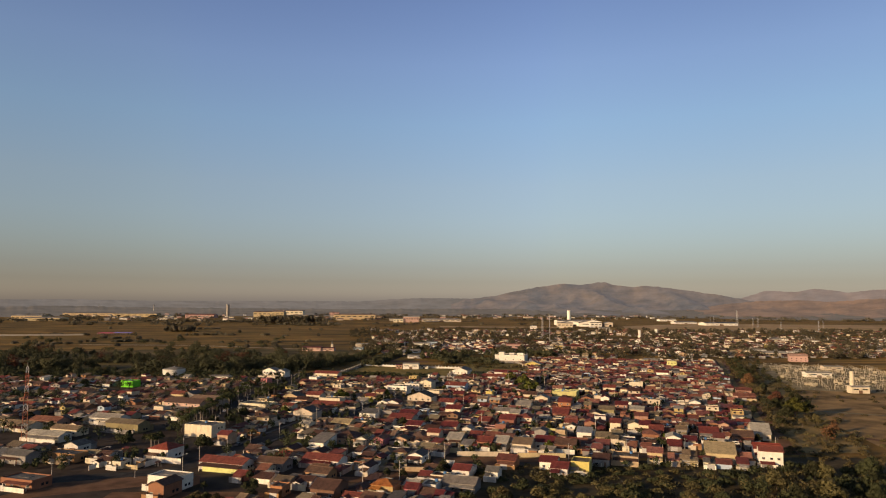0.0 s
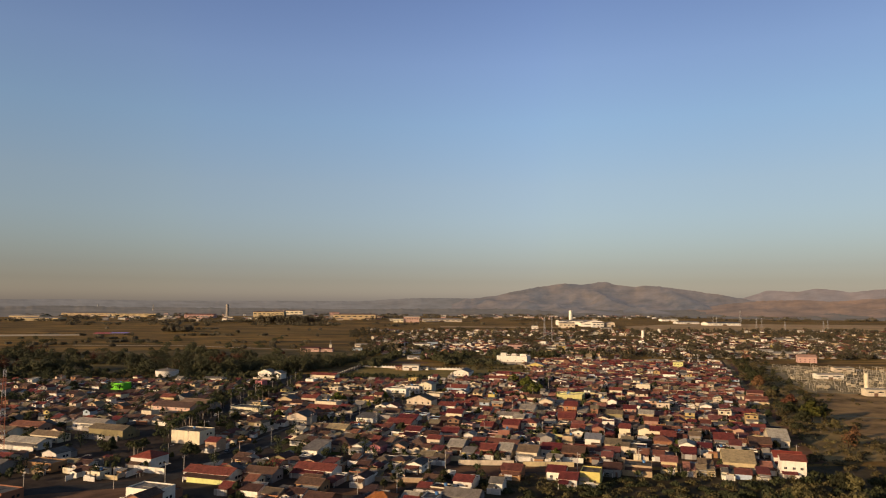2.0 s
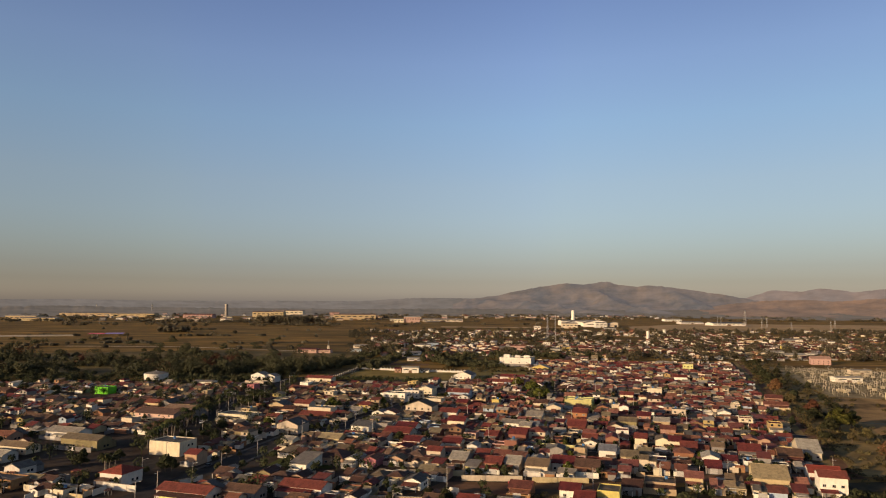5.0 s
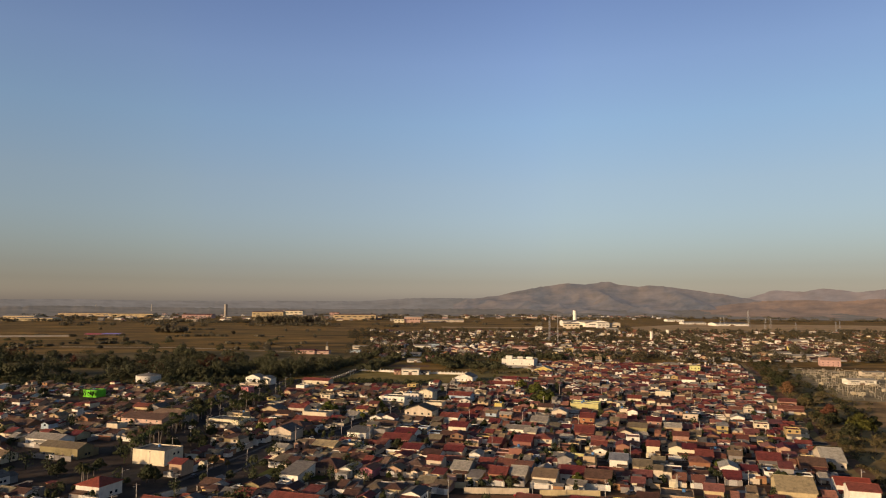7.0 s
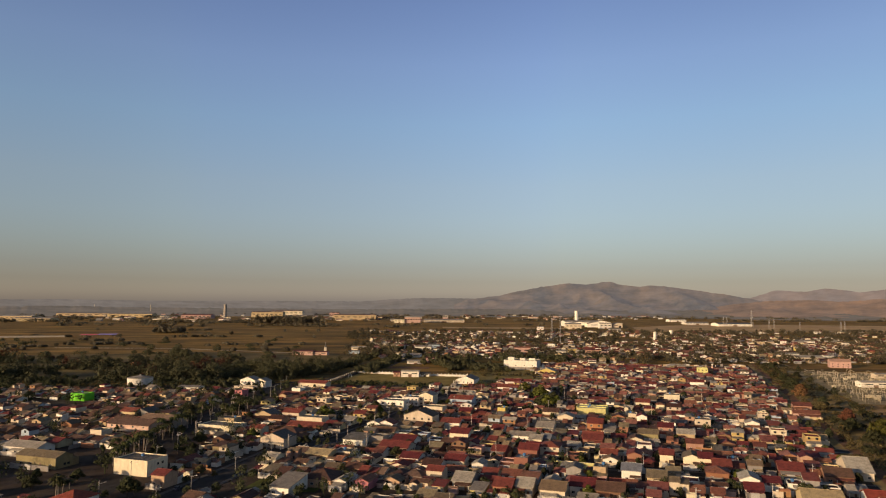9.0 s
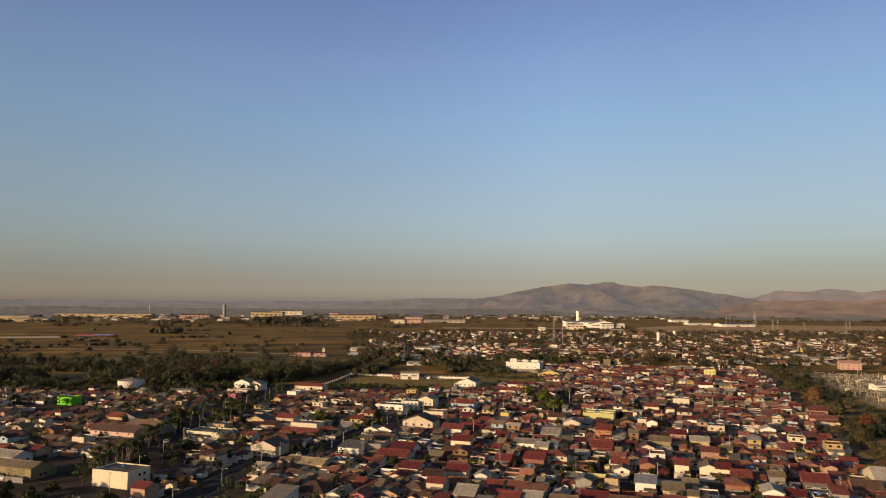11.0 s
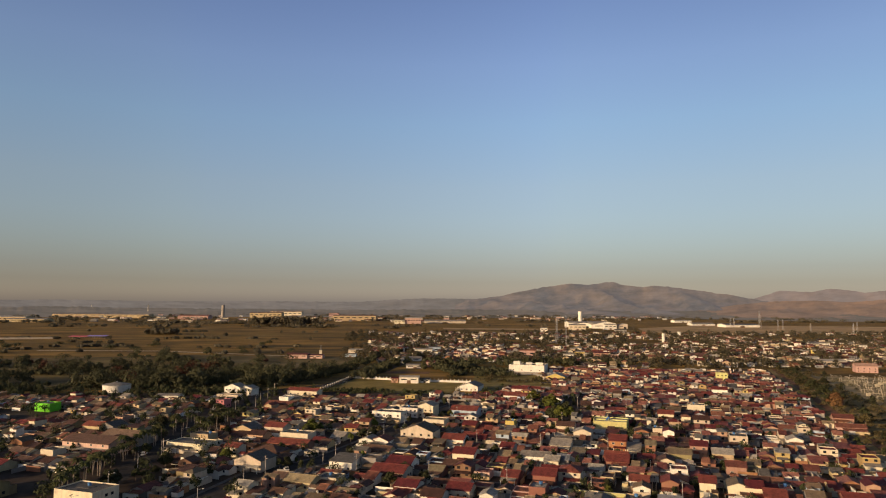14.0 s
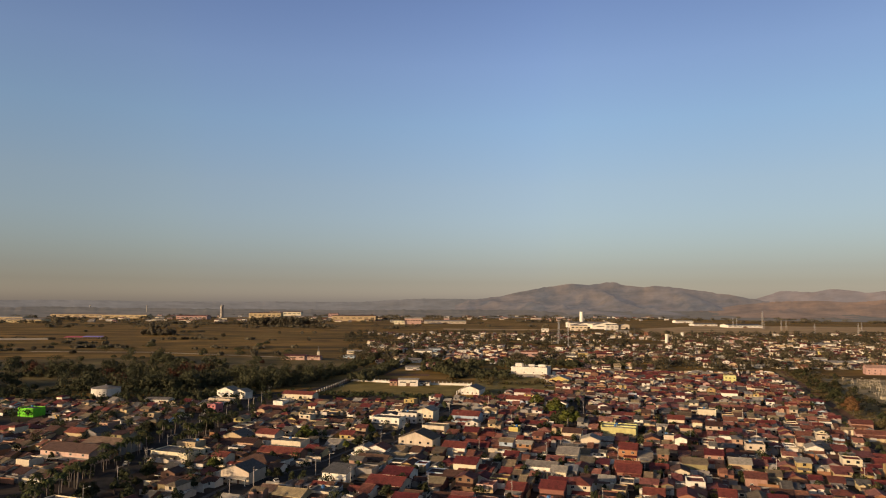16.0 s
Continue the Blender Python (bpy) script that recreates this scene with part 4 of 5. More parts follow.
hall(18, 1114, 20.1, 12, 8.9, "skyblue", "grey")
hall(33, 1209, 13.3, 8, 5.3, "cream", "clay")
hall(-5, 893, 19.9, 12, 3.0, "white", "pale")
hall(15, 906, 15.9, 10, 5.7, "rose", "clay")
hall(58, 1114, 12.1, 8, 6.5, "white", "pale")
hall(142, 1039, 22.3, 13, 9.7, "rose", "clay")
hall(192, 1020, 16.8, 10, 5.9, "white", "pale")
hall(212, 1038, 11.2, 8, 8.2, "sunny", "pale")
hall(240, 1041, 18.7, 11, 6.7, "salmon", "red")
hall(367, 1048, 30.2, 18, 3.8, "sunny", "clay")
hall(706, 1335, 35.0, 21, 4.0, "white", "pale")
hall(496, 996, 21.5, 13, 5.0, "white", "pale")
hall(487, 937, 33.3, 20, 5.3, "cream", "pale")
hall(518, 946, 8.2, 8, 6.1, "white", "pale")
hall(726, 1240, 11.1, 8, 5.6, "white", "pale")
hall(574, 1111, 12.3, 8, 5.7, "sunny", "pale")
hall(357, 551, 14.2, 8, 5.0, "cream", "pale")
hall(-22, 753, 6.4, 8, 3.9, "salmon", "red")
hall(-9, 750, 17.1, 10, 5.4, "white", "pale")
hall(5, 753, 8.9, 8, 3.0, "white", "grey")
hall(-182, 640, 16.6, 10, 3.6, "white", "pale")


def gable_shed(x, y, w, d, h, rise, wall, roof, label):
    """A wide shed whose shallow gable faces the town, with a loading door and a strip of windows."""
    base = new("factory_shed")
    base.matrix_basis = pose(x, y, 0, 0, 0, -8)
    tagged(base, label, "factory", "distant buildings")
    BUILT.append((*ungrid(x, y), w / 2, d / 2))
    part("wall", Shape().prism([(-w / 2, 0), (w / 2, 0), (w / 2, h), (w * 0.12, h + rise), (-w / 2, h * 0.72)], -d / 2, d / 2, "y"), WALL[wall], base)
    part("roof", Shape().prism([(-w / 2 - 1, h * 0.72), (w * 0.12, h + rise), (w / 2 + 1, h), (w / 2 + 1, h + 0.5), (w * 0.12, h + rise + 0.5), (-w / 2 - 1, h * 0.72 + 0.5)], -d / 2 - 1, d / 2 + 1, "y"), ROOF[roof], base)
    part("loading_door", Shape().box(w * 0.10, w * 0.36, -d / 2 - 0.15, -d / 2 + 0.1, 0.05, h * 0.42), GLASS, base)
    part("window", Shape().box(-w * 0.36, w * 0.02, -d / 2 - 0.12, -d / 2 + 0.1, h * 0.42, h * 0.55), GLASS, base)


gable_shed(535, 2150, 68, 60, 15, 5, "white", "pale", "white wide factory shed with shallow gabled roof")
gable_shed(478, 2190, 62, 50, 12, 4, "white", "pale", "white low factory shed beside the water tower")
gable_shed(590, 2140, 28, 34, 12, 2, "cream", "pale", "small cream factory shed with pale roof")

FR = random.Random(21)
count = 0
while count < 2200:
    y = FR.uniform(905, 1760) if FR.random() < 0.7 else FR.uniform(905, 1250)
    x = FR.uniform(-0.07 * y, 0.70 * y)
    if (x < 180 and y < 960) or (x > 0.50 * y and y > 1500 and FR.random() < 0.6):
        count += 1
        continue
    if noise.noise((x * 0.006, y * 0.004, 3.0)) < -0.25:
        count += 1
        continue
    u, v = ungrid(x, y)
    w, d = FR.uniform(5.5, 11), FR.uniform(7, 11)
    if free(u, v, w + 0.5, d + 2):
        far_house(x, y, w, d, FR.choice((2.8, 3.0, 3.4, 5.6)), FR.choice(KINDS), FR.choice(["white"] * 6 + ["cream"] * 5 + ["sand"] * 3 + ["grey"] * 2 + ["rose", "brick"]), FR.choice(["red", "clay", "clay", "clay", "brown", "brown", "olive", "pale", "sand"]), TURN + FR.uniform(-8, 8))
    count += 1

for _ in range(110):
    y = FR.uniform(2550, 3700)
    far_house(FR.uniform(-0.48, 0.08) * y, y, FR.uniform(10, 30), FR.uniform(10, 16), FR.uniform(4, 9), "gx", FR.choice(("white", "cream", "cream", "rose", "grey")), FR.choice(("pale", "clay", "grey")), FR.uniform(-10, 10))
for _ in range(60):
    y = FR.uniform(3000, 3900)
    far_house(FR.uniform(0.06, 0.36) * y, y, FR.uniform(10, 26), FR.uniform(10, 16), FR.uniform(4, 8), "gx", FR.choice(("white", "white", "cream", "rose")), FR.choice(("pale", "clay", "grey")), FR.uniform(-10, 10))
joined("far_houses", MASS, "crowded small houses with red tile roofs and pale walls", "houses")

# ---- trees ----
def leaf(s, c, size, r, out=(0, 0, 1), loose=0.35):
    """One small leaf clump: a bent pair of triangles that faces about outwards."""
    n = (Vector(out) + Vector((r.gauss(0, loose), r.gauss(0, loose), r.gauss(0, loose)))).normalized()
    a = n.cross(Vector((r.gauss(0, 1), r.gauss(0, 1), r.gauss(0, 1)))).normalized()
    b = n.cross(a)
    c = Vector(c)
    s.add([tuple(c - a * size), tuple(c - b * size * 0.7 - n * size * 0.25), tuple(c + a * size), tuple(c + b * size * 0.7 - n * size * 0.25)], [(0, 1, 2), (0, 2, 3)])


def tree_meshes(seed, height, spread_r, blobs, leaves, size, tall=0.0):
    r = random.Random(seed)
    trunk, crown = Shape(), Shape()
    fork = height * (0.26 + tall)
    lean = Vector((r.uniform(-0.3, 0.3), r.uniform(-0.3, 0.3), fork))
    trunk.tube((0, 0, 0), lean, height * 0.035, height * 0.024, 7)
    for i in range(blobs):
        a = i * 2.399 + r.uniform(-0.4, 0.4)
        q = math.sqrt((i + 0.5) / blobs)
        rad = spread_r * q * r.uniform(0.55, 0.9)
        z = fork + (height - fork) * (0.95 - q * 0.72) * r.uniform(0.66, 1.0)
        c = Vector((rad * math.cos(a), rad * math.sin(a), z))
        if i % 2 == 0:
            trunk.tube(lean, c, height * 0.016, height * 0.006, 5)
        br = spread_r * r.uniform(0.3, 0.5)
        for _ in range(leaves):
            d = Vector((r.gauss(0, 1), r.gauss(0, 1), r.gauss(0.15, 0.9))).normalized()
            leaf(crown, c + Vector((d.x, d.y, d.z * 0.8)) * br * r.uniform(0.7, 1.05), size * r.uniform(0.6, 1.3), r, d)
    return trunk.mesh("trunk"), crown.mesh("crown")


TREES = {}
for i, (key, mat) in enumerate((("dark", LEAF), ("bright", LEAF_BRIGHT), ("russet", LEAF_RUST), ("dry", LEAF_DRY))):
    TREES[key] = [tree_meshes(100 * i + k, 8.0, (3.4, 2.7, 3.9)[k], (11, 10, 13)[k], 90, 0.40, (0.0, 0.08, -0.06)[k]) + (mat,) for k in range(3)]
TREE_WORD = {"dark": "dark green broadleaf tree with an uneven crown", "bright": "sunlit fresh green tree with dense crown", "russet": "broad tree with russet brown foliage", "dry": "dry yellowish tree with thin foliage"}
TR = random.Random(5)


def tree(x, y, h, kind="dark", wide=1.0):
    trunk, crown, mat = TR.choice(TREES[kind])
    base = new("tree")
    k = h / 8.0
    base.matrix_basis = pose(x, y, 0, 0, 0, TR.uniform(0, 360)) @ Matrix.Diagonal((k * wide, k * wide, k, 1))
    tagged(base, TREE_WORD[kind], "tree", "trees in and round the town")
    place("trunk", trunk, BARK, base)
    place("crown", crown, mat, base)
    return base


def scatter(count, x0, x1, y0, y1, h0, h1, kinds, ok=None, wide=1.0, clear=1.5):
    made = tries = 0
    while made < count and tries < count * 12:
        tries += 1
        x, y = TR.uniform(x0, x1), TR.uniform(y0, y1)
        u, v = ungrid(x, y)
        if (ok is None or ok(x, y)) and free(u, v, clear, clear):
            tree(x, y, TR.uniform(h0, h1), TR.choice(kinds), wide * TR.uniform(0.85, 1.2))
            made += 1


scatter(42, 92, 240, 218, 300, 6, 12, ("dark", "dark", "dark", "dry"), lambda x, y: y < 268 + (x - 92) * 0.22)
scatter(16, 20, 110, 215, 256, 3.5, 6, ("dark", "dark", "dry"))
scatter(10, -86, -46, 240, 285, 4, 6.5, ("dark", "dark", "dry"))
scatter(8, -20, 14, 285, 310, 3.5, 5.5, ("dark",))
scatter(13, 190, 420, 350, 850, 5, 9.0, ("dark", "dark", "dark", "dry"), lambda x, y: 8 < x - edge_x(y) < 34, 1.15)
for x, y, h, kind, wide in ((293, 606, 11, "russet", 1.3), (283, 588, 9.5, "russet", 1.2), (302, 624, 9, "dark", 1.2), (252, 482, 11, "russet", 1.15), (262, 498, 9, "russet", 1.1), (244, 466, 8, "dark", 1.2), (238, 431, 14, "bright", 1.25),
                            (249, 437, 12, "dark", 1.2), (228, 424, 9, "dark", 1.1), (272, 540, 9, "dark", 1.2), (281, 557, 8.5, "dark", 1.1), (318, 664, 9, "dark", 1.2), (330, 700, 10, "dark", 1.2), (222, 395, 7, "dry", 1.0), (233, 400, 8, "dry", 1.0)):
    tree(x, y, h, kind, wide)
scatter(14, -62, -22, 480, 545, 5, 8.5, ("dark", "dark", "bright"))
scatter(7, 74, 98, 545, 640, 8, 11.5, ("bright", "dark"), None, 1.2, 0.5)
scatter(26, -150, -96, 330, 640, 4, 8, ("dark",), lambda x, y: not (-128 < x < -100 and 345 < y < 372), 1.0, 1.0)
scatter(80, -110, 240, 335, 620, 3.0, 6.5, ("dark", "dark", "dark", "bright", "dry"), lambda x, y: avenue_x(y) - 60 < x < edge_x(y), 0.9, 1.4)
scatter(42, -430, -140, 330, 740, 4.0, 8, ("dark", "dark", "dry"), lambda x, y: not (-250 < x < -134 and y < 425) and not near_line(x, y, [(-260, 215), (-190, 245), (-146, 272)], 20), 1.1, 1.4)
scatter(12, 40, 120, 700, 800, 2.0, 3.5, ("dry", "bright"))

# palms along the avenue
palm_trunk, palm_crown = Shape(), Shape()
PR = random.Random(3)
for k in range(4):
    palm_trunk.tube((0.05 * k, 0, 2.0 * k), (0.05 * k + 0.05, 0, 2.0 * k + 2.0), 0.24 - 0.03 * k, 0.21 - 0.03 * k, 7)
for i in range(16):
    a = i * 2 * math.pi / 16 + PR.uniform(-0.15, 0.15)
    up = PR.uniform(0.1, 0.9)
    last = None
    for j in range(6):
        t = j / 5
        rr = 2.9 * t
        z = 8.0 + up * 1.8 * t - 2.4 * t * t * (1.2 - 0.5 * up)
        wdt = 0.55 * math.sin(math.pi * (0.12 + 0.86 * t)) + 0.03
        mid_p = Vector((0.2 + rr * math.cos(a), rr * math.sin(a), z))
        side = Vector((-math.sin(a), math.cos(a), 0)) * wdt
        cur = (mid_p + side - Vector((0, 0, wdt * 0.5)), mid_p, mid_p - side - Vector((0, 0, wdt * 0.5)))
        if last:
            palm_crown.add([tuple(q) for q in (*last, *cur)], [(0, 1, 4, 3), (1, 2, 5, 4)])
        last = cur
PALM_T, PALM_C = palm_trunk.mesh("trunk"), palm_crown.mesh("fronds")
made = 0
for k in range(125):
    y = 335 + k * 2.4 + PR.uniform(-2, 2)
    x = -120 - (y - 335) * 0.02 + (PR.choice((-14, -10, -7)) if y < 480 else PR.choice((-11, -8, 8, 11))) + PR.uniform(-3, 3)
    if made < 72 and free(*ungrid(x, y), 1.0, 1.0) and not (x > -141 and 344 < y < 386):
        base = new("palm_tree")
        k2 = PR.uniform(0.7, 1.15)
        base.matrix_basis = pose(x, y, 0, PR.uniform(-3, 3), PR.uniform(-3, 3), PR.uniform(0, 360)) @ Matrix.Diagonal((k2, k2, k2, 1))
        tagged(base, "slender palm tree with grey trunk beside the avenue", "palm tree", "palms of the avenue")
        place("trunk", PALM_T, PALMBARK, base)
        place("fronds", PALM_C, PALMLEAF, base)
        made += 1


# woods and hedges too many to count
def wood(name, spots, material, label, size, leaves):
    """Trunks, and crowns of three to five rounded clumps whose leaves face outwards."""
    r = np.random.RandomState(len(spots) + 1)
    s = Shape()
    centres, outs = [], []
    for x, y, h, rad in spots:
        s.tube((x, y, 0), (x, y, h * 0.6), h * 0.03, h * 0.015, 4)
        lobes = r.randint(3, 6)
        each = max(8, leaves // lobes)
        for i in range(lobes):
            a, q = i * 2.4 + r.uniform(0, 1.2), (i > 0) * r.uniform(0.35, 0.6)
            c = np.array((x + rad * q * math.cos(a), y + rad * q * math.sin(a), h * (0.66 if i == 0 else r.uniform(0.38, 0.6))))
            d = r.normal(0, 1, (each, 3))
            d[:, 2] += 0.2
            d /= np.linalg.norm(d, axis=1)[:, None]
            lobe = np.array((rad * 0.62, rad * 0.62, h * 0.33)) * r.uniform(0.8, 1.1)
            centres.append(c + d * lobe * r.uniform(0.75, 1.05, (each, 1)))
            outs.append(d)
    c, n = np.concatenate(centres), np.concatenate(outs)
    n = n + r.normal(0, 0.3, n.shape)
    n /= np.linalg.norm(n, axis=1)[:, None]
    a = np.cross(n, r.normal(0, 1, n.shape))
    a /= np.linalg.norm(a, axis=1)[:, None]
    b = np.cross(n, a)
    k = size * r.uniform(0.6, 1.4, (len(c), 1))
    corners = np.stack((c - a * k, c - b * k * 0.7 - n * k * 0.25, c + a * k, c + b * k * 0.7 - n * k * 0.25), axis=1).reshape(-1, 3)
    first = np.arange(len(c))[:, None] * 4
    faces = np.concatenate((first + (0, 1, 2), first + (0, 2, 3)), axis=1).reshape(-1, 3)
    s.add([tuple(q) for q in corners.tolist()], [])
    k = len(s.v) - len(corners)
    s.f += [tuple(q) for q in (faces + k).tolist()]
    return tagged(part(name, s, material, None), label, "woods", kind="stuff")


WR = random.Random(11)
near_wood, russet_wood, far_wood, town_wood = [], [], [], []
for _ in range(3000):
    x, y = WR.uniform(-720, -60), 706 + 420 * WR.random() ** 1.5
    depth = (y - 706) / 420
    thick = 1.25 * noise.noise((x * 0.011, y * 0.015, 0.0)) + 0.5 * noise.noise((x * 0.04, y * 0.05, 2.0)) + 0.34 - 1.05 * depth
    if thick > 0.05 and not (x > -96 and y < 800) and not near_line(x, y, PALM_AVENUE, 9) and free(*ungrid(x, y), 3, 3):
        big = WR.random() < 0.34
        spot = (x, y, WR.uniform(8, 16) if big else WR.uniform(2.5, 7), WR.uniform(5.5, 9.0) if big else WR.uniform(2.6, 5.5))
        (russet_wood if noise.noise((x * 0.02, y * 0.02, 6.0)) > 0.38 else near_wood).append(spot)
for _ in range(330):
    x, y = WR.uniform(-560, -125), WR.uniform(648, 712)
    if noise.noise((x * 0.02, y * 0.03, 3.0)) > -0.2 and not near_line(x, y, PALM_AVENUE, 9) and free(*ungrid(x, y), 3, 3) and not (-262 < x < -222 and 655 < y < 702):
        near_wood.append((x, y, WR.uniform(2.5, 7), WR.uniform(1.8, 4.0)))
for _ in range(36):
    y = WR.uniform(900, 1330)
    x = WR.uniform(-0.66 * y, -0.13 * y)
    near_wood.append((x, y, WR.uniform(4, 10), WR.uniform(5, 11)))
for _ in range(260):
    t = WR.random()
    y = 770 + 420 * t
    x = -75 + 70 * t + WR.choice((-1, 1)) * WR.uniform(9, 30)
    if free(*ungrid(x, y), 3, 3):
        near_wood.append((x, y, WR.uniform(5, 9), WR.uniform(2.5, 4)))
for _ in range(70):
    x, y = WR.uniform(20, 92), WR.uniform(800, 880)
    if free(*ungrid(x, y), 3, 3):
        near_wood.append((x, y, WR.uniform(3, 7), WR.uniform(2.4, 4.5)))
for _ in range(220):
    x, y = WR.uniform(0, 240), WR.uniform(850, 960)
    if free(*ungrid(x, y), 3, 3) and (y > 905 or x < 60):
        near_wood.append((x, y, WR.uniform(6, 10), WR.uniform(3, 5)))
for _ in range(2000):
    y = WR.uniform(880, 1800)
    x = WR.uniform(-0.1 * y, 0.75 * y)
    thick = noise.noise((x * 0.009, y * 0.006, 8.0))
    if x > 200 or y > 960:
        if thick > -0.22 and free(*ungrid(x, y), 1.5, 1.5):
            town_wood.append((x, y, WR.uniform(5, 13), WR.uniform(4, 8.5)))
for _ in range(90):
    far_wood.append((WR.uniform(-525, -330), WR.uniform(2240, 2310), WR.uniform(16, 34), WR.uniform(8, 14)))
for _ in range(60):
    far_wood.append((WR.uniform(-600, -540), WR.uniform(1640, 1670), WR.uniform(9, 17), WR.uniform(5, 9)))
for _ in range(70):
    y = WR.uniform(1050, 1900)
    x = WR.uniform(-0.72 * y, -0.14 * y)
    if noise.noise((x * 0.005, y * 0.007, 5.0)) > 0.12:
        far_wood.append((x, y, WR.uniform(3, 8), WR.uniform(3, 6)))
for _ in range(900):
    y = WR.uniform(2150, 4500)
    x = WR.uniform(-0.75, 0.78) * y
    if x > 0.2 * y and y < 3000:
        continue
    if noise.noise((x * 0.0018, y * 0.0045, 2.0)) > -0.02:
        far_wood.append((x, y, WR.uniform(7, 16), WR.uniform(9, 24)))
for k, y0 in enumerate((2080, 2420, 2850, 3300, 3750, 4150)):
    for _ in range(190):
        x = WR.uniform(-0.74, 0.78) * y0
        if (k != 0 and x > 0.25 * y0 and y0 < 2600) or (k == 0 and x > 0):
            continue
        if noise.noise((x * 0.003, k * 7.7, 4.0)) > -0.12:
            far_wood.append((x, y0 + 60 * noise.noise((x * 0.004, k * 3.1, 0.0)) + WR.uniform(-12, 12), WR.uniform(6, 13), WR.uniform(8, 20)))
for k, y0 in enumerate((1085, 1150, 1240, 1340, 1480, 1640, 1820)):
    for _ in range(50):
        x = WR.uniform(-0.68, -0.13) * y0
        if noise.noise((x * 0.006, k * 5.3, 9.0)) > 0.2:
            far_wood.append((x, y0 + 50 * noise.noise((x * 0.004, k * 2.7, 1.0)) + WR.uniform(-14, 14), WR.uniform(1.5, 5), WR.uniform(4, 10)))
# leaf colours lifted to paint in the haze, more so farther out
LEAF_MID = leafy("haze_paled_town_leaves", (0.074, 0.066, 0.038), (0.110, 0.094, 0.052))
LEAF_FAR = leafy("haze_paled_far_leaves", (0.095, 0.082, 0.052), (0.13, 0.112, 0.070))
thicket, weeds, gardens = [], [], []
for _ in range(420):
    x, y = WR.uniform(16, 300), WR.uniform(205, 298)
    if not near_line(x, y, FRONT, 9) and free(*ungrid(x, y), 2, 2):
        tall = (1.0 if x > 112 else 0.55) * (0.5 if y > 262 else 1.0)
        thicket.append((x, y, WR.uniform(3, 9) * tall, WR.uniform(2.2, 4.4)))
for _ in range(420):
    y = WR.uniform(300, 900)
    x = edge_x(y) + WR.uniform(4, 46 if WR.random() < 0.6 else 150)
    if y < 560 or x < edge_x(y) + 40:
        weeds.append((x, y, WR.uniform(0.8, 3.2), WR.uniform(1.2, 3.2)))
for _ in range(3600):
    y = WR.uniform(300, 700)
    x = WR.uniform(-440, 320)
    if (x < edge_x(y) - 4) and free(*ungrid(x, y), 0.4, 0.4) and not near_line(x, y, AVENUE, 5.5) and not near_line(x, y, PALM_AVENUE, 5) and not near_line(x, y, FRONT, 6) and not (-85 < x < 50 and y > 665):
        if x < -110 or WR.random() < (0.8 if y < 480 and x < -20 else 0.45):
            if (-146 < x < -100 and 340 < y < 374) or (-260 < x < -140 and 325 < y < 425 and WR.random() < 0.75):
                continue
            wide = x < -20 and (y < 480 or x < -110) and WR.random() < 0.28
            gardens.append((x, y, WR.uniform(5, 9.5) if wide else WR.uniform(2.4, 5.6), WR.uniform(2.6, 4.4) if wide else WR.uniform(1.2, 2.7)))
for k in range(60):
    x = -78 + 100 * WR.random()
    gardens.append((x, 691 - (x + 78) * 0.2 - WR.uniform(1, 9), WR.uniform(2.4, 5.0), WR.uniform(1.6, 3.2)))
for _ in range(330):
    x, y = WR.uniform(26, 140), WR.uniform(752, 868)
    if free(*ungrid(x, y), 2, 2) and noise.noise((x * 0.03, y * 0.03, 2.0)) > -0.1:
        weeds.append((x, y, WR.uniform(1.0, 4.0), WR.uniform(1.5, 3.5)))
belt, belt_russet = [], []
for _ in range(36):
    y = WR.uniform(345, 900)
    x = edge_x(y) + 8 + 34 * WR.random() ** 1.2
    if free(*ungrid(x, y), 3, 3):
        (belt_russet if noise.noise((x * 0.015, y * 0.012, 1.0)) > 0.26 else belt).append((x, y, WR.uniform(3.5, 9), WR.uniform(2.2, 4.4)))
wood("tree_belt", belt, LEAF, "dark belt of trees along the town's side", 0.6, 130)
wood("tree_belt_russet", belt_russet, LEAF_RUST, "russet trees along the town's side", 0.6, 130)
wood("thicket", [q for i, q in enumerate(thicket) if i % 3], LEAF, "dense dark thicket at the town's front edge", 0.5, 170)
wood("thicket_dry", thicket[::3], LEAF_DRY, "dry olive bushes at the town's front edge", 0.45, 150)
wood("weeds", weeds, LEAF_DRY, "dry brown weeds and bushes on waste ground", 0.5, 45)
wood("garden_trees", gardens, LEAF, "small dark garden trees between the houses", 0.45, 100)
wood("woodland", near_wood, LEAF_WOOD, "dark belt of broadleaf woods beside the meadow", 0.8, 185)
wood("woodland_russet", russet_wood, LEAF_RUST, "russet trees within the dark wood", 0.85, 120)
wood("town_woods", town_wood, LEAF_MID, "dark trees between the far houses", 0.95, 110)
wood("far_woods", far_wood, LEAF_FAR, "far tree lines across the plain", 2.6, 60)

# undergrowth at the town's front edge and right side
s = Shape()
BR = random.Random(9)
for _ in range(520):
    if BR.random() < 0.6:
        x, y = BR.uniform(10, 225), BR.uniform(215, 305)
        if near_line(x, y, FRONT, 7):
            continue
    else:
        y = BR.uniform(320, 860)
        x = edge_x(y) + BR.uniform(2, 55)
    if not free(*ungrid(x, y), 2, 2):
        continue
    for _ in range(34):
        d = Vector((BR.gauss(0, 1), BR.gauss(0, 1), abs(BR.gauss(0, 0.8)) + 0.1)).normalized()
        leaf(s, (x + d.x * 1.9, y + d.y * 1.9, d.z * 1.5 + 0.1), BR.uniform(0.3, 0.55), BR, d)
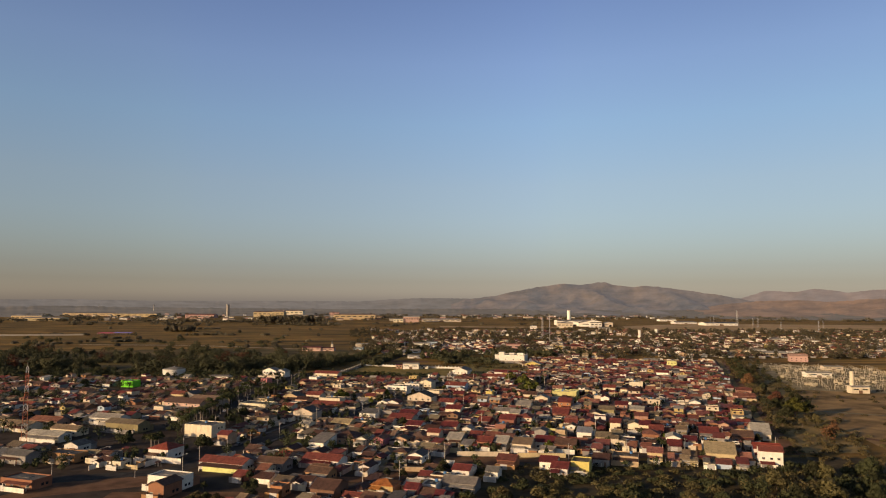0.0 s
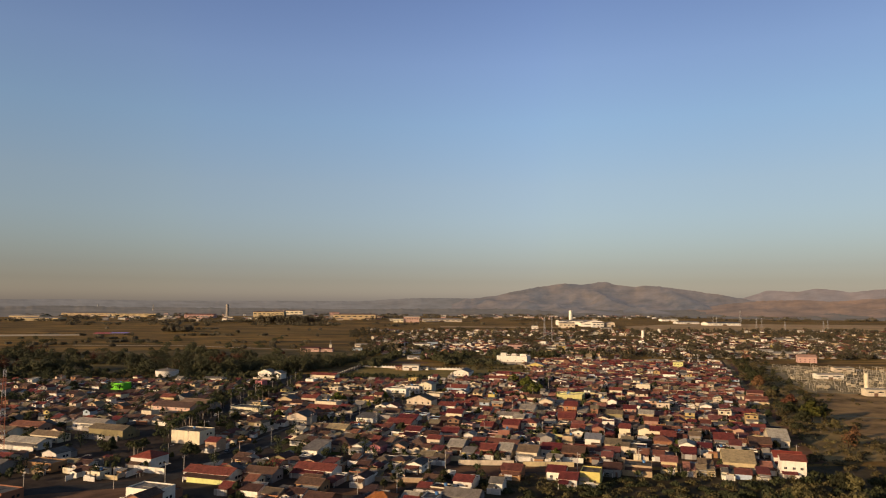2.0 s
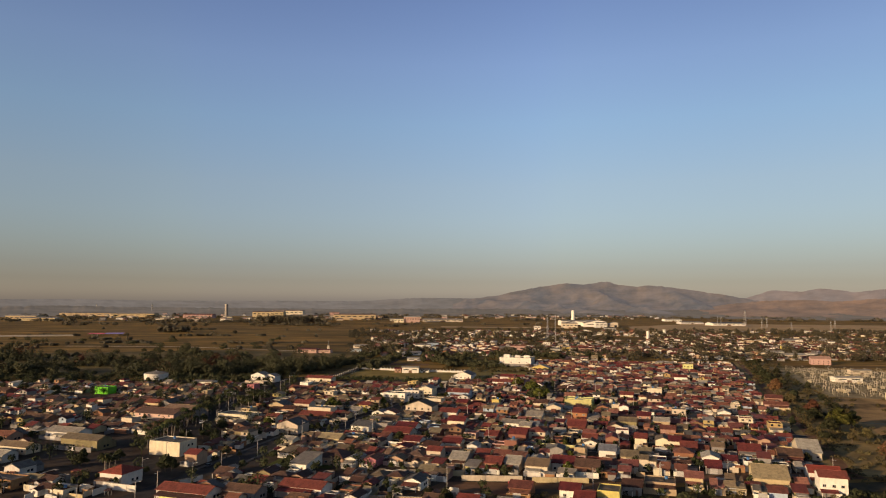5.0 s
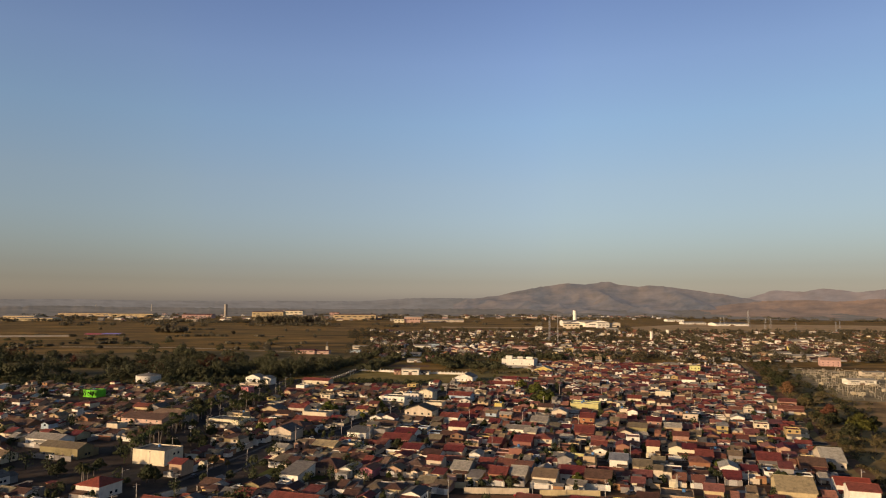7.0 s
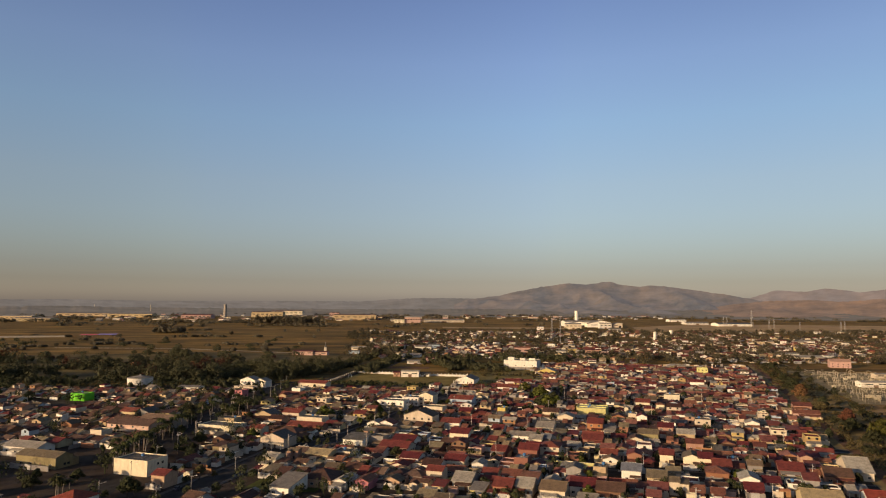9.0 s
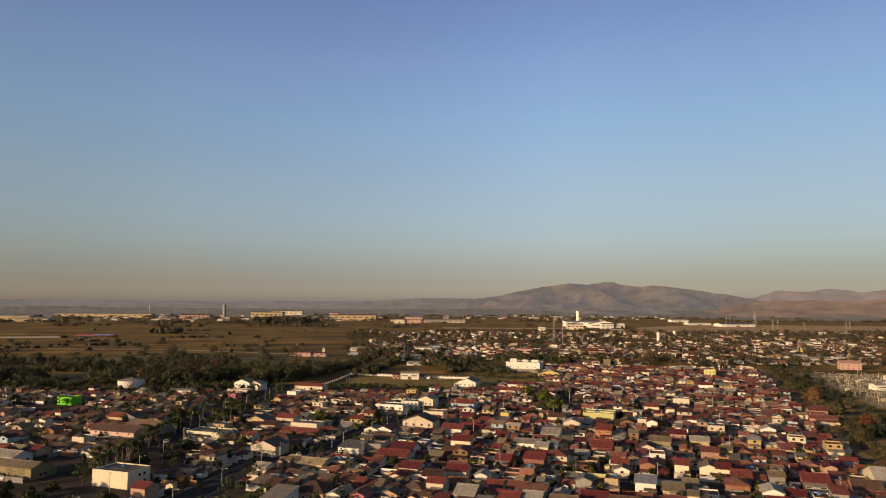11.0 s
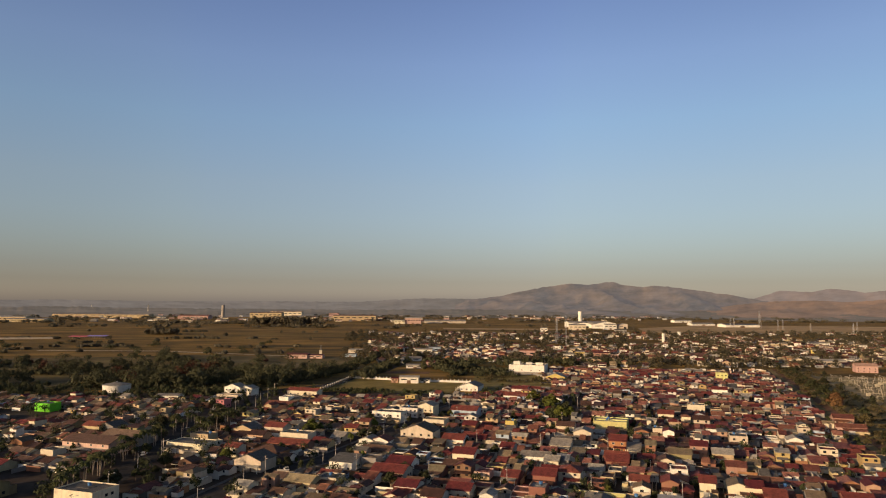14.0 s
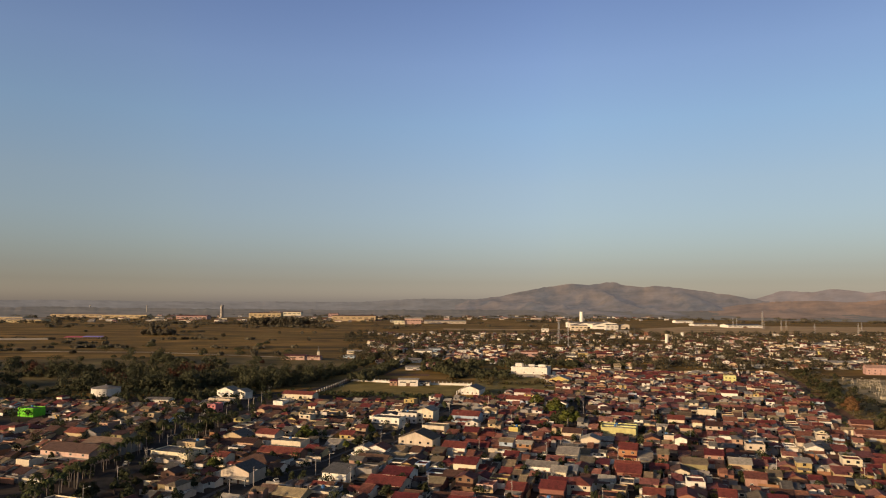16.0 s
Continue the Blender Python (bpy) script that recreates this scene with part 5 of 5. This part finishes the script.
tagged(part("scrub", s, LEAF_DRY, None), "dry scrub and tall weeds on waste ground", "scrub", kind="stuff")


# ---- landmarks ----
def reservoir(x, y, rad, h):
    base = new("water_reservoir")
    base.matrix_basis = pose(x, y, 0)
    tagged(base, "round white water reservoir with low conical roof", "water tank")
    part("wall", Shape().tube((0, 0, 0), (0, 0, h), rad, rad, 40), WALL["white"], base)
    part("roof", Shape().tube((0, 0, h), (0, 0, h + 1.9), rad + 0.25, 0.6, 40), ROOF["pale"], base)
    part("vent", Shape().tube((0, 0, h + 1.8), (0, 0, h + 2.5), 0.6, 0.5, 10), STEEL, base)
    s = Shape().tube((-rad - 0.3, -1, 0), (-rad - 0.3, -1, h), 0.08, 0.08, 5).tube((-rad - 0.3, -1.6, 0), (-rad - 0.3, -1.6, h), 0.08, 0.08, 5)
    part("ladder", s, STEEL, base)


reservoir(-241, 686, 10.4, 5.8)


def lattice(x, y, h, half, top, sections, bar, mats, label, arms=()):
    """A four-legged lattice mast built of braced sections."""
    base = new("lattice_mast")
    base.matrix_basis = pose(x, y, 0, 0, 0, 25)
    tagged(base, label, "mast")
    for i in range(sections):
        z0, z1 = h * i / sections, h * (i + 1) / sections
        a, c = half + (top - half) * i / sections, half + (top - half) * (i + 1) / sections
        s = Shape()
        low = [(a * p, a * q, z0) for p, q in ((-1, -1), (1, -1), (1, 1), (-1, 1))]
        up = [(c * p, c * q, z1) for p, q in ((-1, -1), (1, -1), (1, 1), (-1, 1))]
        for j in range(4):
            s.tube(low[j], up[j], bar, bar, 4)
            s.tube(low[j], up[(j + 1) % 4], bar * 0.6, bar * 0.6, 4)
            s.tube(up[j], up[(j + 1) % 4], bar * 0.6, bar * 0.6, 4)
        part("section", s, mats[i % len(mats)], base)
    for z, reach in arms:
        part("arm", Shape().tube((-reach, 0, z), (reach, 0, z), bar, bar, 4).tube((-reach, 0, z), (0, 0, z + 2.2), bar * 0.6, bar * 0.6, 4).tube((reach, 0, z), (0, 0, z + 2.2), bar * 0.6, bar * 0.6, 4), STEEL, base)
    part("antenna", Shape().tube((0, 0, h), (0, 0, h * 1.06), bar, bar * 0.5, 5), STEEL, base)
    return base


lattice(-199, 357, 38, 1.3, 0.5, 12, 0.09, (MAST_RED, MAST_RED, MAST_WHITE), "tall red and white lattice radio mast")
lattice(244, 1360, 44, 2.0, 0.8, 10, 0.15, (STEEL,), "pale steel lattice telephone mast in the far town", ((38, 4.0),))
lattice(236, 1242, 50, 0.7, 0.35, 10, 0.10, (STEEL,), "thin grey lattice antenna mast")
PYLON = lattice(972, 2266, 29, 2.2, 0.6, 8, 0.11, (STEEL,), "grey steel power pylon with three cross arms", ((20, 5.0), (24, 4.2), (28, 3.2)))
PYLON.name = "power_pylon"
tagged(PYLON, category="pylon", group="power pylons on the plain")
for x, y, k in ((984, 2267, 1.0), (1018, 2170, 1.75), (1002, 2033, 1.0), (1041, 2080, 1.0), (985, 1841, 0.85), (1016, 1716, 1.0), (1067, 1782, 1.0)):
    copy_thing(PYLON, pose(x, y, 0, 0, 0, 25) @ Matrix.Diagonal((k, k, k, 1)))


def column(name, x, y, h, r0, r1, material, label, category):
    base = new(name)
    base.matrix_basis = pose(x, y, 0)
    tagged(base, label, category)
    part("shaft", Shape().tube((0, 0, 0), (0, 0, h), r0, r1, 20), material, base)
    part("cap", Shape().tube((0, 0, h), (0, 0, h + h * 0.04), r1 * 1.12, r1 * 1.05, 20), material, base)
    part("plinth", Shape().box(-r0 * 1.4, r0 * 1.4, -r0 * 1.4, r0 * 1.4, 0, h * 0.04), CONCRETE, base)


column("water_tower", 503, 2300, 46, 6.0, 6.0, WALL["white"], "tall white water tower at the white factory", "tower")
column("grain_silo", -906, 3264, 57, 7.5, 7.0, CONCRETE, "tall grey concrete silo tower on the plain", "silo")
column("water_tower", 361, 565, 15.5, 1.9, 1.6, WALL["cream"], "pale round water tower beside the substation", "tower")
column("water_tower", 456, 1411, 16, 3.0, 3.0, WALL["white"], "white water tower among far trees", "tower")
column("water_tower", 547, 1573, 13, 3.5, 3.5, WALL["white"], "white water tower among far trees", "tower")
column("chimney", -1833, 3973, 50, 3.5, 2.2, CONCRETE, "far slender factory chimney", "chimney")
column("chimney", -1485, 3876, 52, 3.5, 2.2, CONCRETE, "far slender factory chimney", "chimney")

# tanks and stair head on the white factory
base = new("roof_plant")
base.matrix_basis = pose(113, 838, 9.05, 0, 0, -20)
tagged(base, "white stair head and tanks on the white factory roof", "roof plant")
part("stair_head", Shape().box(-15, -8, -8, -3, 0, 3.2), WALL["white"], base)
part("tank", Shape().tube((-2, -6, 1.2), (4, -6, 1.2), 1.4, 1.4, 14), WALL["white"], base)
part("tank", Shape().tube((8, -6, 1.2), (15, -6, 1.2), 1.4, 1.4, 14), WALL["white"], base)

# church steeple
base = new("church_steeple")
base.matrix_basis = pose(-132, 1040, 0)
tagged(base, "small pale church tower with pointed spire", "church")
part("tower", Shape().box(-1.6, 1.6, -1.6, 1.6, 0, 9), WALL["cream"], base)
part("spire", Shape().tube((0, 0, 9), (0, 0, 14.5), 2.2, 0.1, 4), ROOF["grey"], base)
part("cross", Shape().box(-0.1, 0.1, -0.1, 0.1, 14.3, 16).box(-0.5, 0.5, -0.1, 0.1, 15.2, 15.4), STEEL, base)

# pitch wall with pillars
def pillar_wall(pts, gap, h, colour="white"):
    base = new("boundary_wall")
    tagged(base, "long white wall with pillars round the football pitch", "wall", "walls of the pitch")
    for a, c in zip(pts, pts[1:]):
        a, c = Vector(a), Vector(c)
        d = (c - a)
        ang = math.degrees(math.atan2(d.y, d.x))
        part("panel", Shape().box(0, d.length, -0.1, 0.1, 0, h), WALL[colour], base, "", pose(a.x, a.y, 0, 0, 0, ang))
        k = int(d.length / gap)
        for i in range(k + 1):
            q = a + d * i / k
            place("pillar", PILLAR, WALL["white"], base, pose(q.x, q.y, 0, 0, 0, ang))


PILLAR = Shape().box(-0.22, 0.22, -0.22, 0.22, 0, 2.9).box(-0.3, 0.3, -0.3, 0.3, 2.9, 3.05).mesh("pillar")
pillar_wall([(-64, 786), (-24, 768)], 3.6, 1.9)
pillar_wall([(10, 756), (46, 748)], 3.6, 1.9)
pillar_wall([(46, 748), (30, 690)], 6.0, 1.2)
pillar_wall([(-80, 692), (-64, 786)], 6.0, 1.6, "brown")
for side in (0, 1):
    x0, y0 = ((-66, 738), (34, 708))[side]
    base = new("goal")
    base.matrix_basis = pose(x0, y0, 0, 0, 0, -16)
    tagged(base, "white football goal frame on the pitch", "goal", "goals")
    part("frame", Shape().tube((0, -3.6, 0), (0, -3.6, 2.4), 0.08, 0.08).tube((0, 3.6, 0), (0, 3.6, 2.4), 0.08, 0.08).tube((0, -3.6, 2.4), (0, 3.6, 2.4), 0.08, 0.08), MAST_WHITE, base)

FALLOW = plain("fallow_field", (0.42, 0.285, 0.14), 0.95, 0, 0.3, 0.012)
s = Shape().add([(560, 1830, 0.06), (1500, 1800, 0.06), (1900, 2300, 0.06), (1000, 2480, 0.06), (640, 2150, 0.06)], [tuple(range(5))])
tagged(part("fallow_field", s, FALLOW, None), "pale brown fallow field beyond the far houses", "field", kind="structure")
s = Shape().add([(60, 2120, 0.06), (420, 2080, 0.06), (400, 2000, 0.06), (60, 2010, 0.06)], [(3, 2, 1, 0)])
tagged(part("fallow_field_small", s, FALLOW, None), "pale brown fallow field beside the factory", "field", kind="structure")
s = Shape().add([(40, 700, 0.05), (112, 690, 0.05), (150, 790, 0.05), (60, 850, 0.05), (48, 760, 0.05)], [tuple(range(5))])
tagged(part("rough_field", s, plain("rough_olive_grass", (0.20, 0.155, 0.05), 0.95, 0, 0.45, 0.06), None), "rough olive grass between the pitch and the white factory", "field", kind="structure")

# ---- substation ----
GRAVEL = plain("pale_gravel", (0.27, 0.215, 0.12), 0.95, 0, 0.55, 0.06)
yard = Shape().add([(*grid(u, v), 0.05) for u, v in ((102, 646), (215, 640), (215, 885), (150, 900), (92, 900))], [tuple(range(5))])
tagged(part("gravel_yard", yard, GRAVEL, None), "pale gravel yard of the power substation", "yard", kind="structure")


PALE_STEEL = plain("pale_painted_steel", (0.42, 0.35, 0.23), 0.7)


def gantry_parts(base):
    for px in (-4.5, 4.5):
        part("post", Shape().tube((px - 0.5, 0, 0), (px, 0, 9.5), 0.10, 0.08, 5).tube((px + 0.5, 0, 0), (px, 0, 9.5), 0.10, 0.08, 5), PALE_STEEL, base)
    s = Shape()
    for z in (8.6, 9.4):
        s.tube((-4.8, 0, z), (4.8, 0, z), 0.13, 0.13, 4)
    for k in range(8):
        s.tube((-4.8 + 1.2 * k, 0, 8.6 if k % 2 else 9.4), (-3.6 + 1.2 * k, 0, 9.4 if k % 2 else 8.6), 0.07, 0.07, 4)
    part("beam", s, PALE_STEEL, base)
    for px in (-2.5, 0, 2.5):
        part("insulator", Shape().tube((px, 0, 7.2), (px, 0, 8.6), 0.14, 0.2, 6), CONCRETE, base)


hall(394, 672, 24, 11, 4.2, "white", "pale")
hall(452, 742, 20, 9, 4.0, "cream", "pale")
WASTE = plain("dry_waste_grass", (0.27, 0.172, 0.072), 0.95, 0, 0.6, 0.045)
s = Shape().add([(232, 340, 0.035), (430, 300, 0.035), (430, 548, 0.035), (300, 568, 0.035), (262, 470, 0.035)], [tuple(range(5))])
tagged(part("waste_ground", s, WASTE, None), "dry brown grass on the waste ground beside the town", "ground", kind="structure")
strip("road_waste", [(258, 464), (300, 440), (420, 415)], 5, 0.06, GRAVEL, "pale gravel track over the waste ground")
strip("road_waste_dark", [(232, 372), (262, 340), (330, 282)], 6, 0.06, DIRT, "reddish dirt track down the waste ground")
GANTRY = new("substation_gantry")
tagged(GANTRY, "pale steel gantry frame in the power substation", "gantry", "substation gantries")
gantry_parts(GANTRY)
GANTRY.matrix_basis = pose(345, 640, 0, 0, 0, TURN) @ Matrix.Diagonal((0.95, 0.9, 0.6, 1))
GR = random.Random(2)
for i in range(12):
    for j in range(15):
        u, v = 110 + i * 9.2, 656 + j * 15.5
        if free(u, v, 9, 4) and GR.random() < 0.72:
            x, y = grid(u, v + GR.uniform(-1.5, 1.5))
            copy_thing(GANTRY, pose(x, y, 0, 0, 0, GR.choice((TURN, TURN, TURN + 90))) @ Matrix.Diagonal((0.95, 0.9, GR.uniform(0.45, 0.68), 1)))
s = Shape()
for _ in range(260):
    u, v = GR.uniform(106, 214), GR.uniform(650, 890)
    if not free(u, v, 3, 3):
        continue
    x, y = grid(u, v)
    if GR.random() < 0.6:
        q = Vector(grid(u, v + GR.uniform(8, 20)))
        s.tube((x, y, 4.2), (q.x, q.y, 4.2), 0.12, 0.12, 4).tube((q.x, q.y, 0), (q.x, q.y, 4.2), 0.13, 0.13, 5)
    s.tube((x, y, 0), (x, y, GR.uniform(2.5, 4.4)), 0.09, 0.07, 5)
    if GR.random() < 0.14:
        s.box(x - 1.4, x + 1.4, y - 1.0, y + 1.0, 0.05, 2.2)
tagged(part("switchgear", s, PALE_STEEL, None), "pale posts and cabinets of the substation switchgear", "switchgear", kind="stuff")

# ---- street furniture ----
def pole_parts(base):
    part("post", Shape().tube((0, 0, 0), (0, 0, 8.6), 0.13, 0.09, 7), POLE, base)
    part("crossarm", Shape().box(-1.1, 1.1, -0.06, 0.06, 8.1, 8.25), BARK, base)
    arm = part("lamp_arm", Shape().tube((0, 0, 7.4), (0, -1.8, 8.0), 0.05, 0.04, 5), STEEL, base)
    part("lamp_head", Shape().box(-0.14, 0.14, -2.4, -1.75, 7.95, 8.1), STEEL, arm)


UPOLE = new("utility_pole")
tagged(UPOLE, "pale concrete utility pole with crossarm and street lamp", "utility pole", "utility poles")
pole_parts(UPOLE)
UPOLE.matrix_basis = pose(-96, 308, 0, 0, 0, 0)
spots = []
for pts, off in ((AVENUE, 6.4), (FRONT, 5.0), (PALM_AVENUE[:5], 7.5)):
    for a, c in zip(pts, pts[1:]):
        a, c = Vector(a), Vector(c)
        d = (c - a).normalized()
        k = 0.0
        while k < (c - a).length:
            p = a + d * k + Vector((d.y, -d.x)) * off
            spots.append((p.x, p.y, math.degrees(math.atan2(d.y, d.x))))
            k += 30
for v in STREETS[:4]:
    for u in range(-230, 120, 32):
        x, y = grid(u, v - 4.2)
        if avenue_x(y) + 8 < x < edge_x(y) - 5 and y < 650:
            spots.append((x, y, -20))
for x, y, a in spots:
    if free(*ungrid(x, y), 0.4, 0.4):
        copy_thing(UPOLE, pose(x, y, 0, 0, 0, a))


def car(x, y, turn, paint, word):
    base = new("car")
    base.matrix_basis = pose(x, y, 0.06, 0, 0, turn)
    tagged(base, f"{word} compact car parked at the roadside", "car", "parked cars")
    body = Shape().prism([(-2.0, 0.3), (2.0, 0.3), (2.05, 0.75), (1.2, 0.9), (-1.95, 0.95)], -0.82, 0.82, "x")
    part("body", body, paint, base)
    cabin = part("cabin", Shape().prism([(-1.7, 0.9), (0.9, 0.88), (0.3, 1.45), (-1.3, 1.48)], -0.72, 0.72, "x"), GLASS, base, "dark glazed cabin")
    part("roof_panel", Shape().prism([(-1.32, 1.47), (0.32, 1.45), (0.25, 1.52), (-1.25, 1.54)], -0.72, 0.72, "x"), paint, cabin)
    for px in (-0.8, 0.8):
        for py in (-1.25, 1.3):
            part("wheel", Shape().tube((px - 0.1, py, 0.3), (px + 0.1, py, 0.3), 0.3, 0.3, 12), RUBBER, base)


CAR_WHITE, CAR_DARK = plain("car_white", (0.7, 0.68, 0.64), 0.3, 0, 0.05), plain("car_dark", (0.05, 0.05, 0.06), 0.3, 0, 0.1)
CAR_RED, CAR_SILVER = plain("car_red", (0.35, 0.03, 0.03), 0.3, 0, 0.1), plain("car_silver", (0.4, 0.4, 0.41), 0.3, 0.4, 0.1)
for x, y, a, m, word in ((-149, 281, 120, CAR_WHITE, "white"), (-127, 457, 0, CAR_WHITE, "white"), (-55, 427, 25, CAR_WHITE, "white"), (-30, 470, 25, CAR_SILVER, "silver"),
                         (-90, 350, -15, CAR_DARK, "dark"), (-128, 520, 5, CAR_DARK, "dark"), (38, 321, 88, CAR_RED, "red"), (-8, 524, 160, CAR_SILVER, "silver"), (80, 323, 110, CAR_DARK, "dark")):
    car(x, y, a, m, word)

# low walls round empty lots
def lot_wall(x, y, w, h, turn, colour, label):
    base = new("garden_wall")
    base.matrix_basis = pose(x, y, 0, 0, 0, turn)
    tagged(base, label, "wall", "walls round lots")
    part("panel", Shape().box(-w / 2, w / 2, -0.1, 0.1, 0, h), WALL[colour], base)
    part("coping", Shape().box(-w / 2 - 0.1, w / 2 + 0.1, -0.16, 0.16, h, h + 0.1), CONCRETE, base)
    for k in (-0.5, -0.17, 0.17, 0.5):
        part("pier", Shape().box(k * w - 0.15, k * w + 0.15, -0.19, -0.1, 0, h), WALL[colour], base)


LOT = "plain rendered wall along the edge of a lot"
lot_wall(-111, 313, 13, 2.4, -20, "white", "white wall before the red-roofed house")
lot_wall(-91, 322, 16, 2.0, 50, "white", LOT)
lot_wall(-50, 361, 17, 2.3, -16, "cream", LOT)
lot_wall(-6, 297, 22, 1.9, -8, "sand", LOT)
lot_wall(-81, 295, 22, 2.0, -18, "lime", "white and lime painted street wall")
lot_wall(30, 325, 24, 2.2, -4, "cream", LOT)
lot_wall(57, 322, 22, 2.1, -4, "sand", LOT)
lot_wall(8, 334, 22, 2.2, -6, "sand", LOT)
lot_wall(62, 386, 34, 2.5, -20, "lime", LOT)
lot_wall(98, 372, 26, 2.4, -20, "white", LOT)
lot_wall(84, 458, 34, 2.3, -20, "white", LOT)
lot_wall(50, 470, 26, 2.3, -20, "white", LOT)
lot_wall(-88, 398, 24, 2.4, 62, "white", LOT)
lot_wall(-58, 452, 16, 2.4, 62, "white", LOT)
s = Shape().add([(-66, 352, 0.07), (-38, 346, 0.07), (-34, 358, 0.07), (-62, 368, 0.07)], [(0, 1, 2, 3)])
tagged(part("lawn", s, YARD_GRASS, None), "green grass of an empty walled lot", "lawn", kind="structure")

# market awning beside the far meadow
base = new("canopy")
base.matrix_basis = pose(-654, 1495, 0, 0, 0, 4)
tagged(base, "long low shed with red and blue awning beside the meadow", "shed")
part("red_cover", Shape().prism([(-7, 3.4), (7, 4.4), (7, 4.7), (-7, 3.7)], -34, 0, "x"), plain("red_tarp", (0.62, 0.09, 0.14), 0.7), base)
part("blue_cover", Shape().prism([(-7, 3.9), (7, 5.2), (7, 5.5), (-7, 4.2)], 0, 36, "x"), plain("blue_tarp", (0.26, 0.22, 0.60), 0.7), base)
for k in range(8):
    part("post", Shape().tube((-33 + 9.5 * k, -6, 0), (-33 + 9.5 * k, -6, 3.9), 0.15, 0.15, 5), STEEL, base)
    part("post", Shape().tube((-33 + 9.5 * k, 6, 0), (-33 + 9.5 * k, 6, 4.6), 0.15, 0.15, 5), STEEL, base)
strip("wall_meadow", [(-1010, 1380), (-860, 1420), (-700, 1462)], 0.3, 0.0, CONCRETE, "long pale wall along the far road", 3.4)
strip("road_meadow", [(-560, 1150), (-382, 1144), (-250, 1088), (-140, 1040)], 9, 0.05, plain("pale_dust", (0.48, 0.38, 0.25), 0.95, 0, 0.3, 0.05), "pale dusty road through the meadow")
strip("road_dusty", [(-60, 860), (-30, 842), (10, 838)], 20, 0.05, DIRT, "bare dusty lot beside the pitch")


# ---- hills on the horizon ----
def height_at(profile, az):
    for (a, p), (c, q) in zip(profile, profile[1:]):
        if a <= az <= c:
            t = (az - a) / (c - a)
            t = t * t * (3 - 2 * t) * 0.4 + t * 0.6
            return p + (q - p) * t
    return profile[0][1] if az < profile[0][0] else profile[-1][1]


def hills(name, profile, r0, r1, material, label, seed, rough, rows=16, step=0.12):
    a0, a1 = profile[0][0], profile[-1][0]
    cols = int((a1 - a0) / step)
    vs, fs = [], []
    for j in range(rows + 1):
        t = j / rows
        for i in range(cols + 1):
            az = a0 + (a1 - a0) * i / cols
            rad = r0 + (r1 - r0) * t
            x, y = rad * math.sin(radians(az)), rad * math.cos(radians(az))
            crest = height_at(profile, az) + rough * 0.10 * noise.noise((az * 2.3, seed, 1.0)) + 2.2 * noise.noise((az * 7.0, seed, 5.0)) + 1.2 * noise.noise((az * 19.0, seed, 8.0))
            lift = t ** 1.25
            fold = 1.3 * abs(noise.noise((x * 0.0021 + y * 0.0006, y * 0.0016, seed))) + 0.6 * abs(noise.noise((x * 0.006, y * 0.005, seed + 3)))
            vs.append((x, y, crest * lift * (1 - (1 - t ** 3) * min(0.8, rough * 0.030 * fold)) - 2 * (1 - t)))
    for j in range(rows):
        for i in range(cols):
            k = j * (cols + 1) + i
            fs.append((k, k + 1, k + cols + 2, k + cols + 1))
    ob = part(name, Shape().add(vs, fs), material, None)
    for p in ob.data.polygons:
        p.use_smooth = True
    return tagged(ob, label, "hills", kind="structure")


MOUNTAIN = [(2.6, 60), (3.8, 96), (6.2, 120), (7.8, 151), (9.9, 183), (11.9, 206), (13.3, 198), (15.1, 217), (16.1, 195), (17.5, 182), (18.3, 192), (19.6, 182), (21.3, 163), (23.3, 138), (25.3, 109), (26.2, 92), (29.0, 40)]
BEHIND = [(24.0, 60), (26.2, 130), (27.2, 160), (29.1, 150), (30.5, 170), (31.6, 160), (32.6, 146), (34.2, 162), (37, 170), (42, 150)]
FOOT = [(17.0, 8), (20.0, 32), (22.5, 50), (25.0, 78), (27.0, 92), (29.5, 96), (31.5, 88), (34.0, 104), (38, 110), (42, 90)]
LOW = [(-48, 80), (-30.8, 79), (-26.7, 83), (-19.8, 76), (-11.3, 79), (-5.0, 78), (-2.2, 96), (0.6, 106), (3.8, 104), (6.5, 90), (12, 60)]
NEARLOW = [(-48, 34), (-34, 38), (-27, 46), (-22, 38), (-14, 34), (-6, 30), (2, 34), (10, 36), (18, 34), (26, 36), (34, 40), (44, 40)]
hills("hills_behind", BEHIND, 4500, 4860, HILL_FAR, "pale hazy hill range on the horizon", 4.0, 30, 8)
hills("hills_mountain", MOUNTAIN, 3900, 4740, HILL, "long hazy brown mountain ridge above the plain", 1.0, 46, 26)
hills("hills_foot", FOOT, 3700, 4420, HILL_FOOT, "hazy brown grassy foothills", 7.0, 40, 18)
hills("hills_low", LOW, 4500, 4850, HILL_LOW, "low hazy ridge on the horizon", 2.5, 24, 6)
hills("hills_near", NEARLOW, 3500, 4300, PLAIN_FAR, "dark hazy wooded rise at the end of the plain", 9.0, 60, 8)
